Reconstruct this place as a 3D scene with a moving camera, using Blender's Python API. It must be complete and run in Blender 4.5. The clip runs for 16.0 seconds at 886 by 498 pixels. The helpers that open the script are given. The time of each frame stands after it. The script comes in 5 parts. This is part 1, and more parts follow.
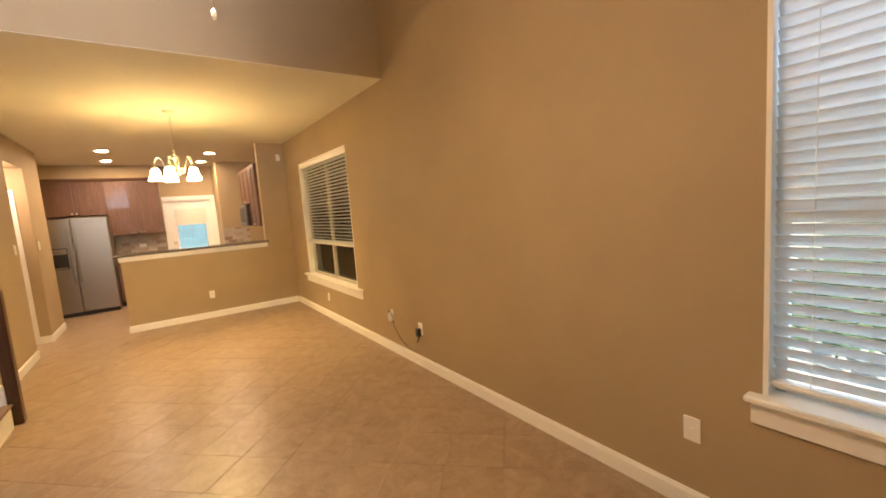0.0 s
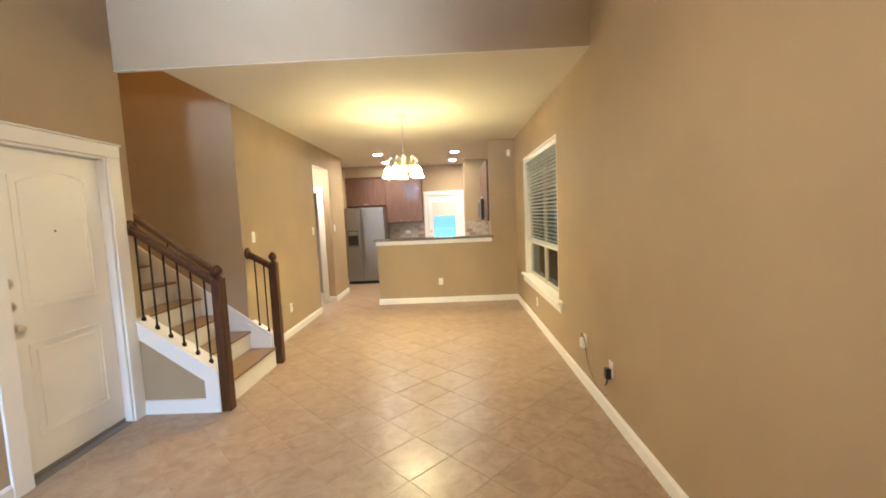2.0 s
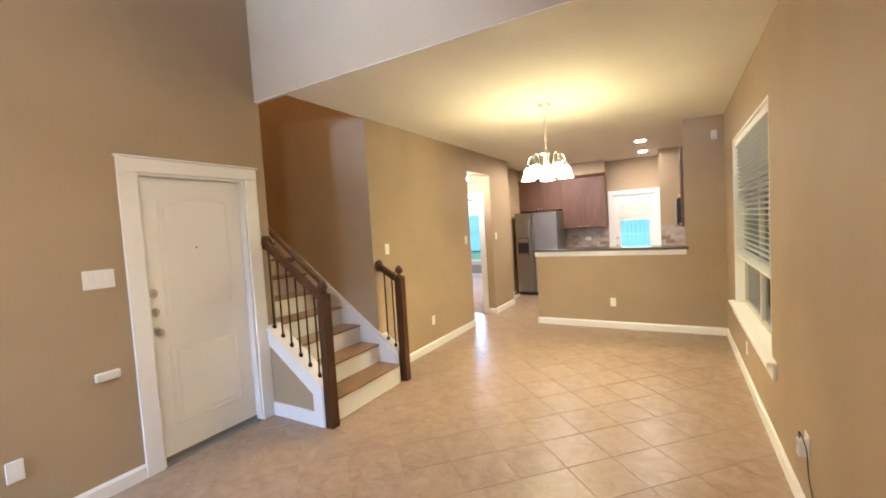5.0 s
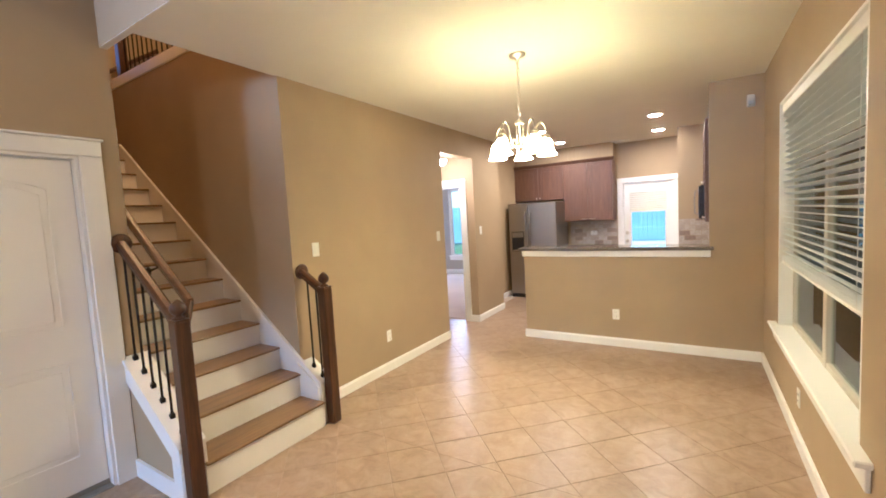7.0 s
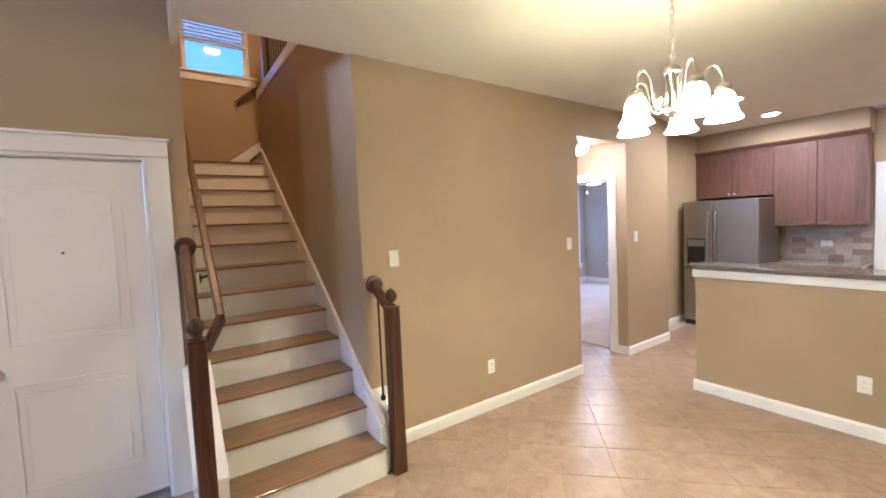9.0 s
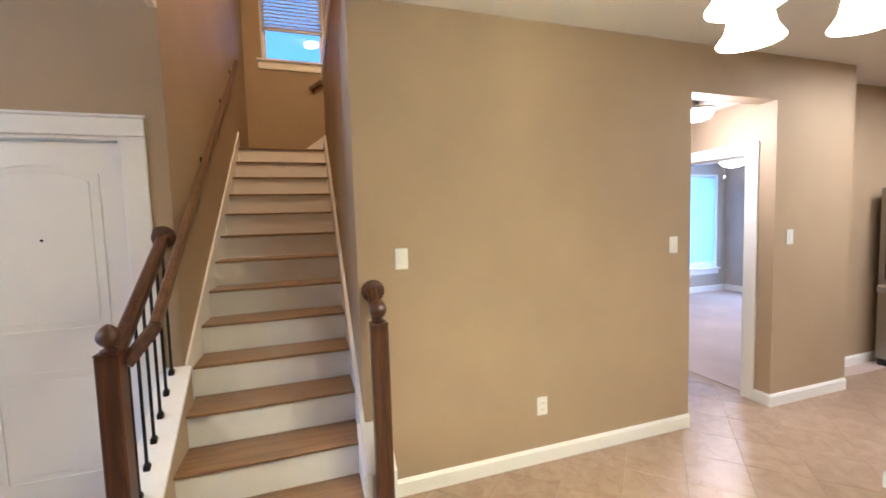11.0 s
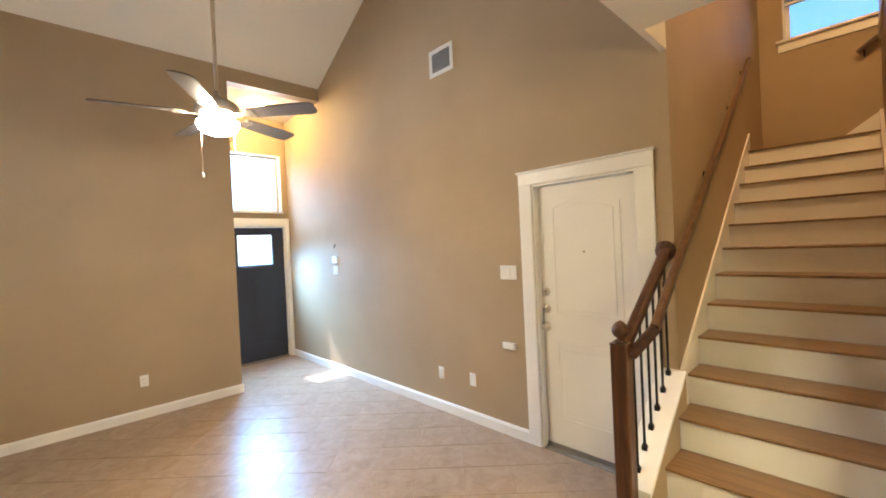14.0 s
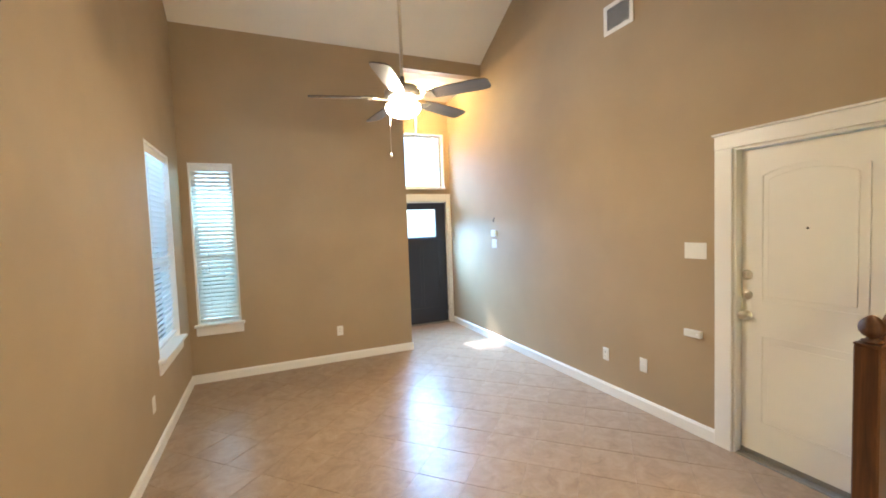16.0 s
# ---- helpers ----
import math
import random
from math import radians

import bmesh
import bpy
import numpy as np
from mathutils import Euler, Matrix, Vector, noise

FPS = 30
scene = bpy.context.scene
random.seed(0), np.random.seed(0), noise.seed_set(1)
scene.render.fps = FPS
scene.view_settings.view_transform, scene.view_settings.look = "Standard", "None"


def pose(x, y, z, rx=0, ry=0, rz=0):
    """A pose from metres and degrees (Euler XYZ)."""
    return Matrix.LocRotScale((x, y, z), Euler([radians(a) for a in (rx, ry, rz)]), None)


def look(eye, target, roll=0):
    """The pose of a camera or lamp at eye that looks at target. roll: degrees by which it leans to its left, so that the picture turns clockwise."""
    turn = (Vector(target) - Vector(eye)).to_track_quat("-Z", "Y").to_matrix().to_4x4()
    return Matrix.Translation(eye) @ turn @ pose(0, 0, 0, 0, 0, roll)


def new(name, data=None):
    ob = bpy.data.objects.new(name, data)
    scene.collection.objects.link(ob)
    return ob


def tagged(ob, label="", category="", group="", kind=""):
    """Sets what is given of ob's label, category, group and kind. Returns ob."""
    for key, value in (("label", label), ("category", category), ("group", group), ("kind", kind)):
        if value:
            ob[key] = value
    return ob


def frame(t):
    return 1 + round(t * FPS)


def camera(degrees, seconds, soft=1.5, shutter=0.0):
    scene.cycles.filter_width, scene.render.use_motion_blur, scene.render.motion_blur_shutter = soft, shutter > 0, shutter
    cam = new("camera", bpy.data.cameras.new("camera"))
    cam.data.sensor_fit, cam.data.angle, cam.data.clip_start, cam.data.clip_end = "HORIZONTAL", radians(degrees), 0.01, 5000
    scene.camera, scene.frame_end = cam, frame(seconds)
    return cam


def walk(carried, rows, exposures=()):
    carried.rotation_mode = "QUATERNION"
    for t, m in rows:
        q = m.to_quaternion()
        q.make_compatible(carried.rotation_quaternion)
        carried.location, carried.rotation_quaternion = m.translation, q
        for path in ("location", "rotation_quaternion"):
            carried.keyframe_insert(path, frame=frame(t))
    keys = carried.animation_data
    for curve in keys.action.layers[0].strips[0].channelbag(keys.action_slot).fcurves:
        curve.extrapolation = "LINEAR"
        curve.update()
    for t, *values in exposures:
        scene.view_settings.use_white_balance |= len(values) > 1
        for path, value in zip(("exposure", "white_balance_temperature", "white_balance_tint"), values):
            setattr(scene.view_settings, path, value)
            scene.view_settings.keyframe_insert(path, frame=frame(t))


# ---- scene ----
# ---- camera ----
cam = camera(95.0, 16.0, soft=1.8)
PATH = [
    (0, (0.113, -0.114, 1.515), (1.246, 1.52, 1.298), -4.2),
    (0.5, (0.338, -0.026, 1.52), (1.178, 1.776, 1.308), -3.5),
    (1, (0.572, 0.039, 1.522), (1.116, 1.953, 1.321), -2.9),
    (1.5, (0.754, 0.157, 1.504), (0.979, 2.135, 1.313), -2.6),
    (2, (0.918, 0.25, 1.526), (0.87, 2.242, 1.356), -2.5),
    (2.5, (1.122, 0.313, 1.532), (0.836, 2.285, 1.366), -2.5),
    (3, (1.282, 0.388, 1.533), (0.783, 2.319, 1.382), -2.5),
    (3.5, (1.363, 0.543, 1.517), (0.663, 2.411, 1.37), -2.8),
    (4, (1.426, 0.673, 1.551), (0.581, 2.482, 1.441), -3.0),
    (6.5, (1.502, 2.054, 1.579), (0.441, 3.744, 1.436), -3.5),
    (7, (1.472, 2.339, 1.574), (0.413, 4.029, 1.421), -3.2),
    (7.5, (1.452, 2.67, 1.561), (0.363, 4.342, 1.422), -3.5),
    (8, (1.432, 2.956, 1.57), (0.123, 4.46, 1.404), -3.3),
    (8.5, (1.404, 3.171, 1.591), (-0.088, 4.495, 1.444), -2.8),
    (9, (1.297, 3.332, 1.597), (-0.343, 4.469, 1.474), -2.5),
    (11.5, (0.894, 4.327, 1.569), (-1.077, 4.633, 1.434), -1.8),
    (12, (0.884, 4.347, 1.588), (-1.107, 4.194, 1.479), -1.8),
    (12.5, (0.935, 4.369, 1.596), (-0.971, 3.767, 1.527), -1.7),
    (13, (0.989, 4.356, 1.597), (-0.765, 3.397, 1.558), -2.0),
    (13.5, (1.029, 4.331, 1.608), (-0.544, 3.096, 1.588), -2.3),
    (14, (1.061, 4.3, 1.623), (-0.327, 2.859, 1.605), -2.7),
    (14.5, (1.106, 4.268, 1.622), (-0.089, 2.664, 1.605), -2.7),
    (15, (1.138, 4.246, 1.621), (0.116, 2.527, 1.588), -2.5),
    (15.5, (1.17, 4.243, 1.619), (0.301, 2.443, 1.554), -2.2),
    (16, (1.197, 4.223, 1.614), (0.405, 2.389, 1.505), -2.1),
]

EXPOSURES = [
    (0.0, 1.31, 7350, 26), (0.5, 1.38, 7550, 29), (1.0, 1.48, 6050, 19), (1.6, 1.62, 5350, 13), (3.0, 1.70, 5150, 14),
    (7.0, 1.57, 4920, 20), (9.0, 1.60, 4520, 21), (11.5, 1.67, 4430, 19), (12.0, 1.71, 4330, 18), (12.5, 1.69, 4900, 15),
    (13.5, 1.73, 5080, 13), (14.0, 1.75, 5250, 14), (16.0, 1.69, 5260, 12),
]
walk(cam, [(t, look(eye, target, roll)) for t, eye, target, roll in PATH], EXPOSURES)

# ---- world, sun, exposure ----
SUN_WAY = Vector((-0.31, 1.50, -1.66)).normalized()
world = bpy.data.worlds.new("sky")
scene.world = world
world.use_nodes = True
wn = world.node_tree.nodes
sky = wn.new("ShaderNodeTexSky")
sky.sky_type = "NISHITA"
sky.sun_disc = False
sky.sun_elevation = math.asin(-SUN_WAY.z)
sky.sun_rotation = math.atan2(-SUN_WAY.x, -SUN_WAY.y)
world.node_tree.links.new(sky.outputs[0], wn["Background"].inputs[0])
wn["Background"].inputs[1].default_value = 0.15
sun = new("sun", bpy.data.lights.new("sun", "SUN"))
sun.data.energy, sun.data.angle, sun.data.color = 5.0, radians(0.5), (1.0, 0.96, 0.9)
sun.matrix_world = look((0, 0, 20), Vector((0, 0, 20)) + SUN_WAY)

# sky light standing in the openings of transom and door lite
def sky_lamp(name, at, target, w, h, watts, spread=180, colour=(0.43, 0.71, 1.0)):
    lamp = new(name, bpy.data.lights.new(name, "AREA"))
    lamp.data.shape, lamp.data.size, lamp.data.size_y = "RECTANGLE", w, h
    lamp.data.energy, lamp.data.color = watts, colour
    lamp.data.spread = radians(spread)
    lamp.matrix_world = look(at, target)


sky_lamp("transom_sky_light", (-1.14, -2.25, 2.75), (-1.15, 0.3, 0.0), 0.80, 0.80, 13.0, 80)
sky_lamp("lite_sky_light", (-1.10, -2.20, 1.72), (-1.30, -0.75, 0.2), 0.48, 0.42, 17.5, 95)
sky_lamp("bedroom_sky_light", (-3.88, 12.06, 1.42), (-3.88, 5.0, 1.0), 0.9, 1.7, 16.0, colour=(0.72, 0.86, 1.0))
sky_lamp("bedroom_side_sky_light", (-5.155, 11.24, 1.38), (0.0, 11.24, 1.38), 1.2, 1.75, 6.0, colour=(0.60, 0.80, 1.0))
# added fill lamp at the transom, aimed upward to brighten the header wall
sky_lamp("header_fill_light", (-1.14, -2.20, 2.75), (-0.2, 3.46, 3.9), 0.80, 0.80, 14.0, 48, (0.68, 0.82, 1.0))
sky_lamp("living_sky_light", (2.16, 0.04, 1.5), (-2.0, 0.04, 1.0), 0.76, 1.65, 5.5)
sky_lamp("front_sky_light", (1.724, -0.99, 1.5), (1.724, 2.0, 1.0), 0.38, 1.65, 2.6, colour=(0.60, 0.94, 0.92))

# ---- levels and walls of the plan ----
WL, WR, FY, HY, WS = -1.66, 2.02, -0.855, 3.46, -1.28
ALX, DY, CZ, TOP = -0.50, -2.03, 2.743, 5.49
SWL, SWR = 3.50, 4.445         # stairwell side walls
HWY, BKY = 7.22, 10.43         # half wall, kitchen back wall
T = 0.14
SPRING, ALCZ = 3.845, 3.677   # foot of the sloped ceiling, alcove ceiling

# ---- materials ----
def mat(name, rgb, rough=0.5, metal=0.0, spec=0.5, coat=0.0):
    m = bpy.data.materials.new(name)
    m.use_nodes = True
    b = m.node_tree.nodes["Principled BSDF"]
    b.inputs["Base Color"].default_value = (*rgb, 1)
    b.inputs["Roughness"].default_value = rough
    b.inputs["Metallic"].default_value = metal
    b.inputs["Specular IOR Level"].default_value = spec
    b.inputs["Coat Weight"].default_value = coat
    return m


def coords(m, scale=(1, 1, 1), space="Object"):
    n, l = m.node_tree.nodes, m.node_tree.links
    tc, mp = n.new("ShaderNodeTexCoord"), n.new("ShaderNodeMapping")
    mp.inputs["Scale"].default_value = scale
    l.new(tc.outputs[space], mp.inputs["Vector"])
    return mp.outputs["Vector"]


def noise_tex(m, vec, scale, detail=4, rough=0.55, distort=0.0):
    n = m.node_tree.nodes.new("ShaderNodeTexNoise")
    n.inputs["Scale"].default_value, n.inputs["Detail"].default_value = scale, detail
    n.inputs["Roughness"].default_value, n.inputs["Distortion"].default_value = rough, distort
    m.node_tree.links.new(vec, n.inputs["Vector"])
    return n.outputs["Fac"]


def ramp(m, fac, stops):
    r = m.node_tree.nodes.new("ShaderNodeValToRGB")
    e = r.color_ramp.elements
    e[0].position, e[0].color = stops[0][0], (*stops[0][1], 1)
    e[1].position, e[1].color = stops[-1][0], (*stops[-1][1], 1)
    for p, c in stops[1:-1]:
        x = e.new(p)
        x.color = (*c, 1)
    m.node_tree.links.new(fac, r.inputs["Fac"])
    return r.outputs["Color"]


def mixed(m, a, b, fac, kind="MULTIPLY"):
    x = m.node_tree.nodes.new("ShaderNodeMix")
    x.data_type, x.blend_type = "RGBA", kind
    if isinstance(fac, (int, float)):
        x.inputs[0].default_value = fac
    else:
        m.node_tree.links.new(fac, x.inputs[0])
    m.node_tree.links.new(a, x.inputs[6])
    m.node_tree.links.new(b, x.inputs[7])
    return x.outputs[2]


def base(m, col):
    m.node_tree.links.new(col, m.node_tree.nodes["Principled BSDF"].inputs["Base Color"])


def bump(m, fac, strength, dist):
    b = m.node_tree.nodes.new("ShaderNodeBump")
    b.inputs["Strength"].default_value, b.inputs["Distance"].default_value = strength, dist
    m.node_tree.links.new(fac, b.inputs["Height"])
    m.node_tree.links.new(b.outputs[0], m.node_tree.nodes["Principled BSDF"].inputs["Normal"])


def gloss(m, fac, lo, hi):
    r = m.node_tree.nodes.new("ShaderNodeMapRange")
    r.inputs["To Min"].default_value, r.inputs["To Max"].default_value = lo, hi
    m.node_tree.links.new(fac, r.inputs["Value"])
    m.node_tree.links.new(r.outputs[0], m.node_tree.nodes["Principled BSDF"].inputs["Roughness"])


def painted(name, rgb, rough, grain=260, relief=0.12, vary=0.06):
    m = mat(name, rgb, rough, spec=0.35)
    v = coords(m)
    big = noise_tex(m, v, 1.3, 3)
    lo, hi = tuple(c * (1 - vary) for c in rgb), tuple(min(1, c * (1 + vary)) for c in rgb)
    base(m, ramp(m, big, [(0.3, lo), (0.7, hi)]))
    bump(m, noise_tex(m, v, grain, 2), relief, 0.002)
    gloss(m, noise_tex(m, v, 3.0, 4), rough - 0.06, rough + 0.08)
    return m


def wooden(name, dark, light, rough, axis, coat=0.0, fine=26.0):
    m = mat(name, light, rough, coat=coat)
    sc = [fine, fine, fine]
    sc["xyz".index(axis)] = 1.6
    v = coords(m, tuple(sc))
    n = noise_tex(m, v, 1.0, 6, 0.65, 1.2)
    fine_v = coords(m, tuple(s * 6 if s > 2 else s * 3 for s in sc))
    f = noise_tex(m, fine_v, 1.0, 3, 0.6)
    c = ramp(m, n, [(0.3, dark), (0.55, tuple((a + b) / 2 for a, b in zip(dark, light))), (0.72, light)])
    c2 = ramp(m, f, [(0.35, (0.72, 0.72, 0.72)), (0.6, (1, 1, 1))])
    base(m, mixed(m, c, c2, 0.8))
    bump(m, f, 0.12, 0.001)
    gloss(m, n, rough - 0.06, rough + 0.1)
    return m


M_WALL = painted("tan_wall_paint", (0.38, 0.288, 0.172), 0.60)
M_CEIL = painted("ceiling_paint", (0.72, 0.68, 0.59), 0.8, 160, 0.25, 0.03)
M_TRIM = painted("white_trim_paint", (0.80, 0.785, 0.74), 0.32, 90, 0.03, 0.02)
M_GREYWALL = painted("grey_wall_paint", (0.40, 0.36, 0.30), 0.55)
M_PLASTIC = mat("white_plastic", (0.78, 0.77, 0.72), 0.35)
# sash colour darkened to beige, the shade on the frames put into it
M_SASH = painted("shaded_sash_paint", (0.50, 0.455, 0.36), 0.4, 90, 0.02, 0.02)
M_SLAT = painted("blind_slat", (0.80, 0.80, 0.78), 0.45, 60, 0.02, 0.02)
slat_tree = M_SLAT.node_tree
slat_glow, slat_mix = slat_tree.nodes.new("ShaderNodeBsdfTranslucent"), slat_tree.nodes.new("ShaderNodeMixShader")
slat_glow.inputs["Color"].default_value = (0.80, 0.86, 0.88, 1)
slat_mix.inputs[0].default_value = 0.28
slat_tree.links.new(slat_tree.nodes["Principled BSDF"].outputs[0], slat_mix.inputs[1])
slat_tree.links.new(slat_glow.outputs[0], slat_mix.inputs[2])
slat_tree.links.new(slat_mix.outputs[0], slat_tree.nodes["Material Output"].inputs["Surface"])
M_OAK_Z = wooden("dark_oak_upright", (0.028, 0.010, 0.003), (0.132, 0.048, 0.014), 0.34, "z", 0.1, 20)
M_OAK_X = wooden("dark_oak_rail", (0.030, 0.011, 0.0035), (0.122, 0.045, 0.014), 0.36, "x", 0.08, 22)
M_OAK_MID = wooden("oak_wall_rail", (0.07, 0.032, 0.012), (0.20, 0.105, 0.044), 0.32, "x", 0.2, 22)
M_TREAD = wooden("oak_tread", (0.165, 0.092, 0.038), (0.31, 0.185, 0.080), 0.33, "y", 0.25, 24)
M_CHERRY = wooden("cherry_cabinet", (0.108, 0.051, 0.029), (0.172, 0.083, 0.047), 0.46, "z", 0.05, 14)
M_LINEN = painted("linen_shade", (0.72, 0.69, 0.62), 0.85, 200, 0.1, 0.04)
M_IRON = mat("black_iron", (0.012, 0.011, 0.010), 0.42, 0.6)
M_NICKEL = mat("brushed_nickel", (0.62, 0.57, 0.48), 0.28, 1.0)
M_BLACKPL = mat("black_plastic", (0.012, 0.012, 0.013), 0.4)
M_DARK = mat("dark_gap", (0.02, 0.018, 0.016), 0.8)
M_CORD = mat("brown_cord", (0.07, 0.05, 0.03), 0.5)
M_CARPET = painted("beige_carpet", (0.46, 0.37, 0.31), 0.95, 700, 0.6, 0.08)
M_RUBBER = mat("door_sweep", (0.25, 0.24, 0.22), 0.6, 0.4)

M_STEEL = mat("stainless_steel", (0.34, 0.315, 0.275), 0.3, 1.0)
sv = coords(M_STEEL, (2, 2, 220))
gloss(M_STEEL, noise_tex(M_STEEL, sv, 1.0, 3), 0.30, 0.46)

M_GRANITE = mat("dark_granite", (0.1, 0.09, 0.08), 0.12)
gv = coords(M_GRANITE)
gn = noise_tex(M_GRANITE, gv, 140, 5, 0.7)
base(M_GRANITE, ramp(M_GRANITE, gn, [(0.35, (0.03, 0.026, 0.022)), (0.5, (0.14, 0.12, 0.10)), (0.62, (0.34, 0.31, 0.27))]))

M_TILE = mat("beige_floor_tile", (0.45, 0.33, 0.22), 0.28, spec=0.28)
tv = coords(M_TILE, space="Object")
oi = M_TILE.node_tree.nodes.new("ShaderNodeObjectInfo")
mv = M_TILE.node_tree.nodes.new("ShaderNodeVectorMath")
mv.operation = "MULTIPLY_ADD"
mv.inputs[1].default_value = (1, 1, 1)
M_TILE.node_tree.links.new(tv, mv.inputs[0])
cb = M_TILE.node_tree.nodes.new("ShaderNodeCombineXYZ")
M_TILE.node_tree.links.new(oi.outputs["Random"], cb.inputs[2])
sc3 = M_TILE.node_tree.nodes.new("ShaderNodeVectorMath")
sc3.operation = "SCALE"
sc3.inputs["Scale"].default_value = 40.0
M_TILE.node_tree.links.new(cb.outputs[0], sc3.inputs[0])
M_TILE.node_tree.links.new(sc3.outputs[0], mv.inputs[2])
tn = noise_tex(M_TILE, mv.outputs[0], 8.0, 8, 0.66, 0.9)
tf = noise_tex(M_TILE, mv.outputs[0], 60, 4, 0.6)
tc1 = ramp(M_TILE, tn, [(0.30, (0.262, 0.180, 0.115)), (0.5, (0.335, 0.240, 0.159)), (0.70, (0.395, 0.296, 0.206))])
tr = ramp(M_TILE, oi.outputs["Random"], [(0.0, (0.95, 0.945, 0.94)), (1.0, (1.0, 1.0, 1.0))])
tc2 = mixed(M_TILE, tc1, tr, 1.0)
tc3 = ramp(M_TILE, tf, [(0.35, (0.93, 0.925, 0.92)), (0.6, (1, 1, 1))])
base(M_TILE, mixed(M_TILE, tc2, tc3, 0.7))
gloss(M_TILE, tn, 0.26, 0.38)
bump(M_TILE, tn, 0.04, 0.002)
M_GROUT = painted("floor_grout", (0.36, 0.27, 0.19), 0.9, 300, 0.4, 0.1)

M_STONE = mat("stone_backsplash", (0.4, 0.34, 0.28), 0.5)
bv = coords(M_STONE)
so = M_STONE.node_tree.nodes.new("ShaderNodeObjectInfo")
s1 = ramp(M_STONE, so.outputs["Random"], [(0.0, (0.27, 0.20, 0.15)), (0.5, (0.40, 0.33, 0.26)), (1.0, (0.50, 0.44, 0.37))])
s2 = ramp(M_STONE, noise_tex(M_STONE, bv, 30, 5), [(0.3, (0.75, 0.73, 0.7)), (0.65, (1, 1, 1))])
base(M_STONE, mixed(M_STONE, s1, s2, 0.9))

M_BLUEDOOR = painted("navy_door_paint", (0.034, 0.038, 0.056), 0.35, 90, 0.05, 0.1)
M_BLADE_LOW = wooden("fan_blade_walnut", (0.060, 0.050, 0.045), (0.105, 0.090, 0.080), 0.34, "x", 0.35)


def glass(name, tint=(1, 1, 1), rough=0.0):
    m = bpy.data.materials.new(name)
    m.use_nodes = True
    n, l = m.node_tree.nodes, m.node_tree.links
    n.remove(n["Principled BSDF"])
    mix, tr, gl, fr = n.new("ShaderNodeMixShader"), n.new("ShaderNodeBsdfTransparent"), n.new("ShaderNodeBsdfGlossy"), n.new("ShaderNodeFresnel")
    tr.inputs["Color"].default_value = (*tint, 1)
    gl.inputs["Roughness"].default_value = rough
    fr.inputs["IOR"].default_value = 1.5
    l.new(fr.outputs[0], mix.inputs[0])
    l.new(tr.outputs[0], mix.inputs[1])
    l.new(gl.outputs[0], mix.inputs[2])
    l.new(mix.outputs[0], n["Material Output"].inputs["Surface"])
    return m


M_GLASS = glass("clear_glass", (0.84, 0.98, 1.0))
# stair pane: tint added to deepen the blue of the view outside
M_GLASS_BLUE = glass("blue_tint_glass", (0.74, 0.84, 0.92))
M_FROST = mat("frosted_glass", (0.85, 0.87, 0.88), 0.5)
M_FROST.node_tree.nodes["Principled BSDF"].inputs["Transmission Weight"].default_value = 0.9


def glowing(name, rgb, strength):
    m = mat(name, (0.9, 0.88, 0.84), 0.3)
    b = m.node_tree.nodes["Principled BSDF"]
    b.inputs["Emission Color"].default_value = (*rgb, 1)
    b.inputs["Emission Strength"].default_value = strength
    return m


WARM = (1.0, 0.768, 0.30)
M_SHADE = glowing("lit_glass_shade", WARM, 28.0)
M_BULB = glowing("lit_bulb", (1.0, 0.77, 0.36), 360.0)
M_BOWL = glowing("lit_glass_bowl", (1.0, 0.76, 0.46), 94.0)
M_CAN = glowing("lit_recessed_lens", (1.0, 0.79, 0.50), 205.0)
M_ENTRY = glowing("lit_entry_dome", (1.0, 0.60, 0.18), 72.0)
M_HALL = glowing("lit_hall_dome", (1.0, 0.78, 0.56), 58.0)
M_UPPER = glowing("lit_upper_dome", (1.0, 0.56, 0.18), 140.0)

# ---- mesh helpers ----
def bx(bm, x0, x1, y0, y1, z0, z1, bev=0.0, seg=1):
    r = bmesh.ops.create_cube(bm, size=1.0, matrix=Matrix.LocRotScale(((x0 + x1) / 2, (y0 + y1) / 2, (z0 + z1) / 2), None, (abs(x1 - x0), abs(y1 - y0), abs(z1 - z0))))
    if bev > 0:
        es = {e for v in r["verts"] for e in v.link_edges}
        bmesh.ops.bevel(bm, geom=list(es), offset=bev, segments=seg, affect="EDGES", profile=0.5)
    return bm


def box(*a, **k):
    return bx(bmesh.new(), *a, **k)


def prism(bm, pts, axis, a0, a1, bev=0.0):
    """A polygon (u, v) drawn in the plane across axis and extruded from a0 to a1."""
    def place(u, v, a):
        return {"x": (a, u, v), "y": (u, a, v), "z": (u, v, a)}[axis]
    lo = [bm.verts.new(place(u, v, a0)) for u, v in pts]
    hi = [bm.verts.new(place(u, v, a1)) for u, v in pts]
    fs = [bm.faces.new(lo), bm.faces.new(hi)]
    n = len(pts)
    fs += [bm.faces.new((lo[i], lo[(i + 1) % n], hi[(i + 1) % n], hi[i])) for i in range(n)]
    bmesh.ops.recalc_face_normals(bm, faces=fs)
    if bev:
        bmesh.ops.bevel(bm, geom=list({e for f in fs for e in f.edges}), offset=bev, segments=1, affect="EDGES")
    return bm


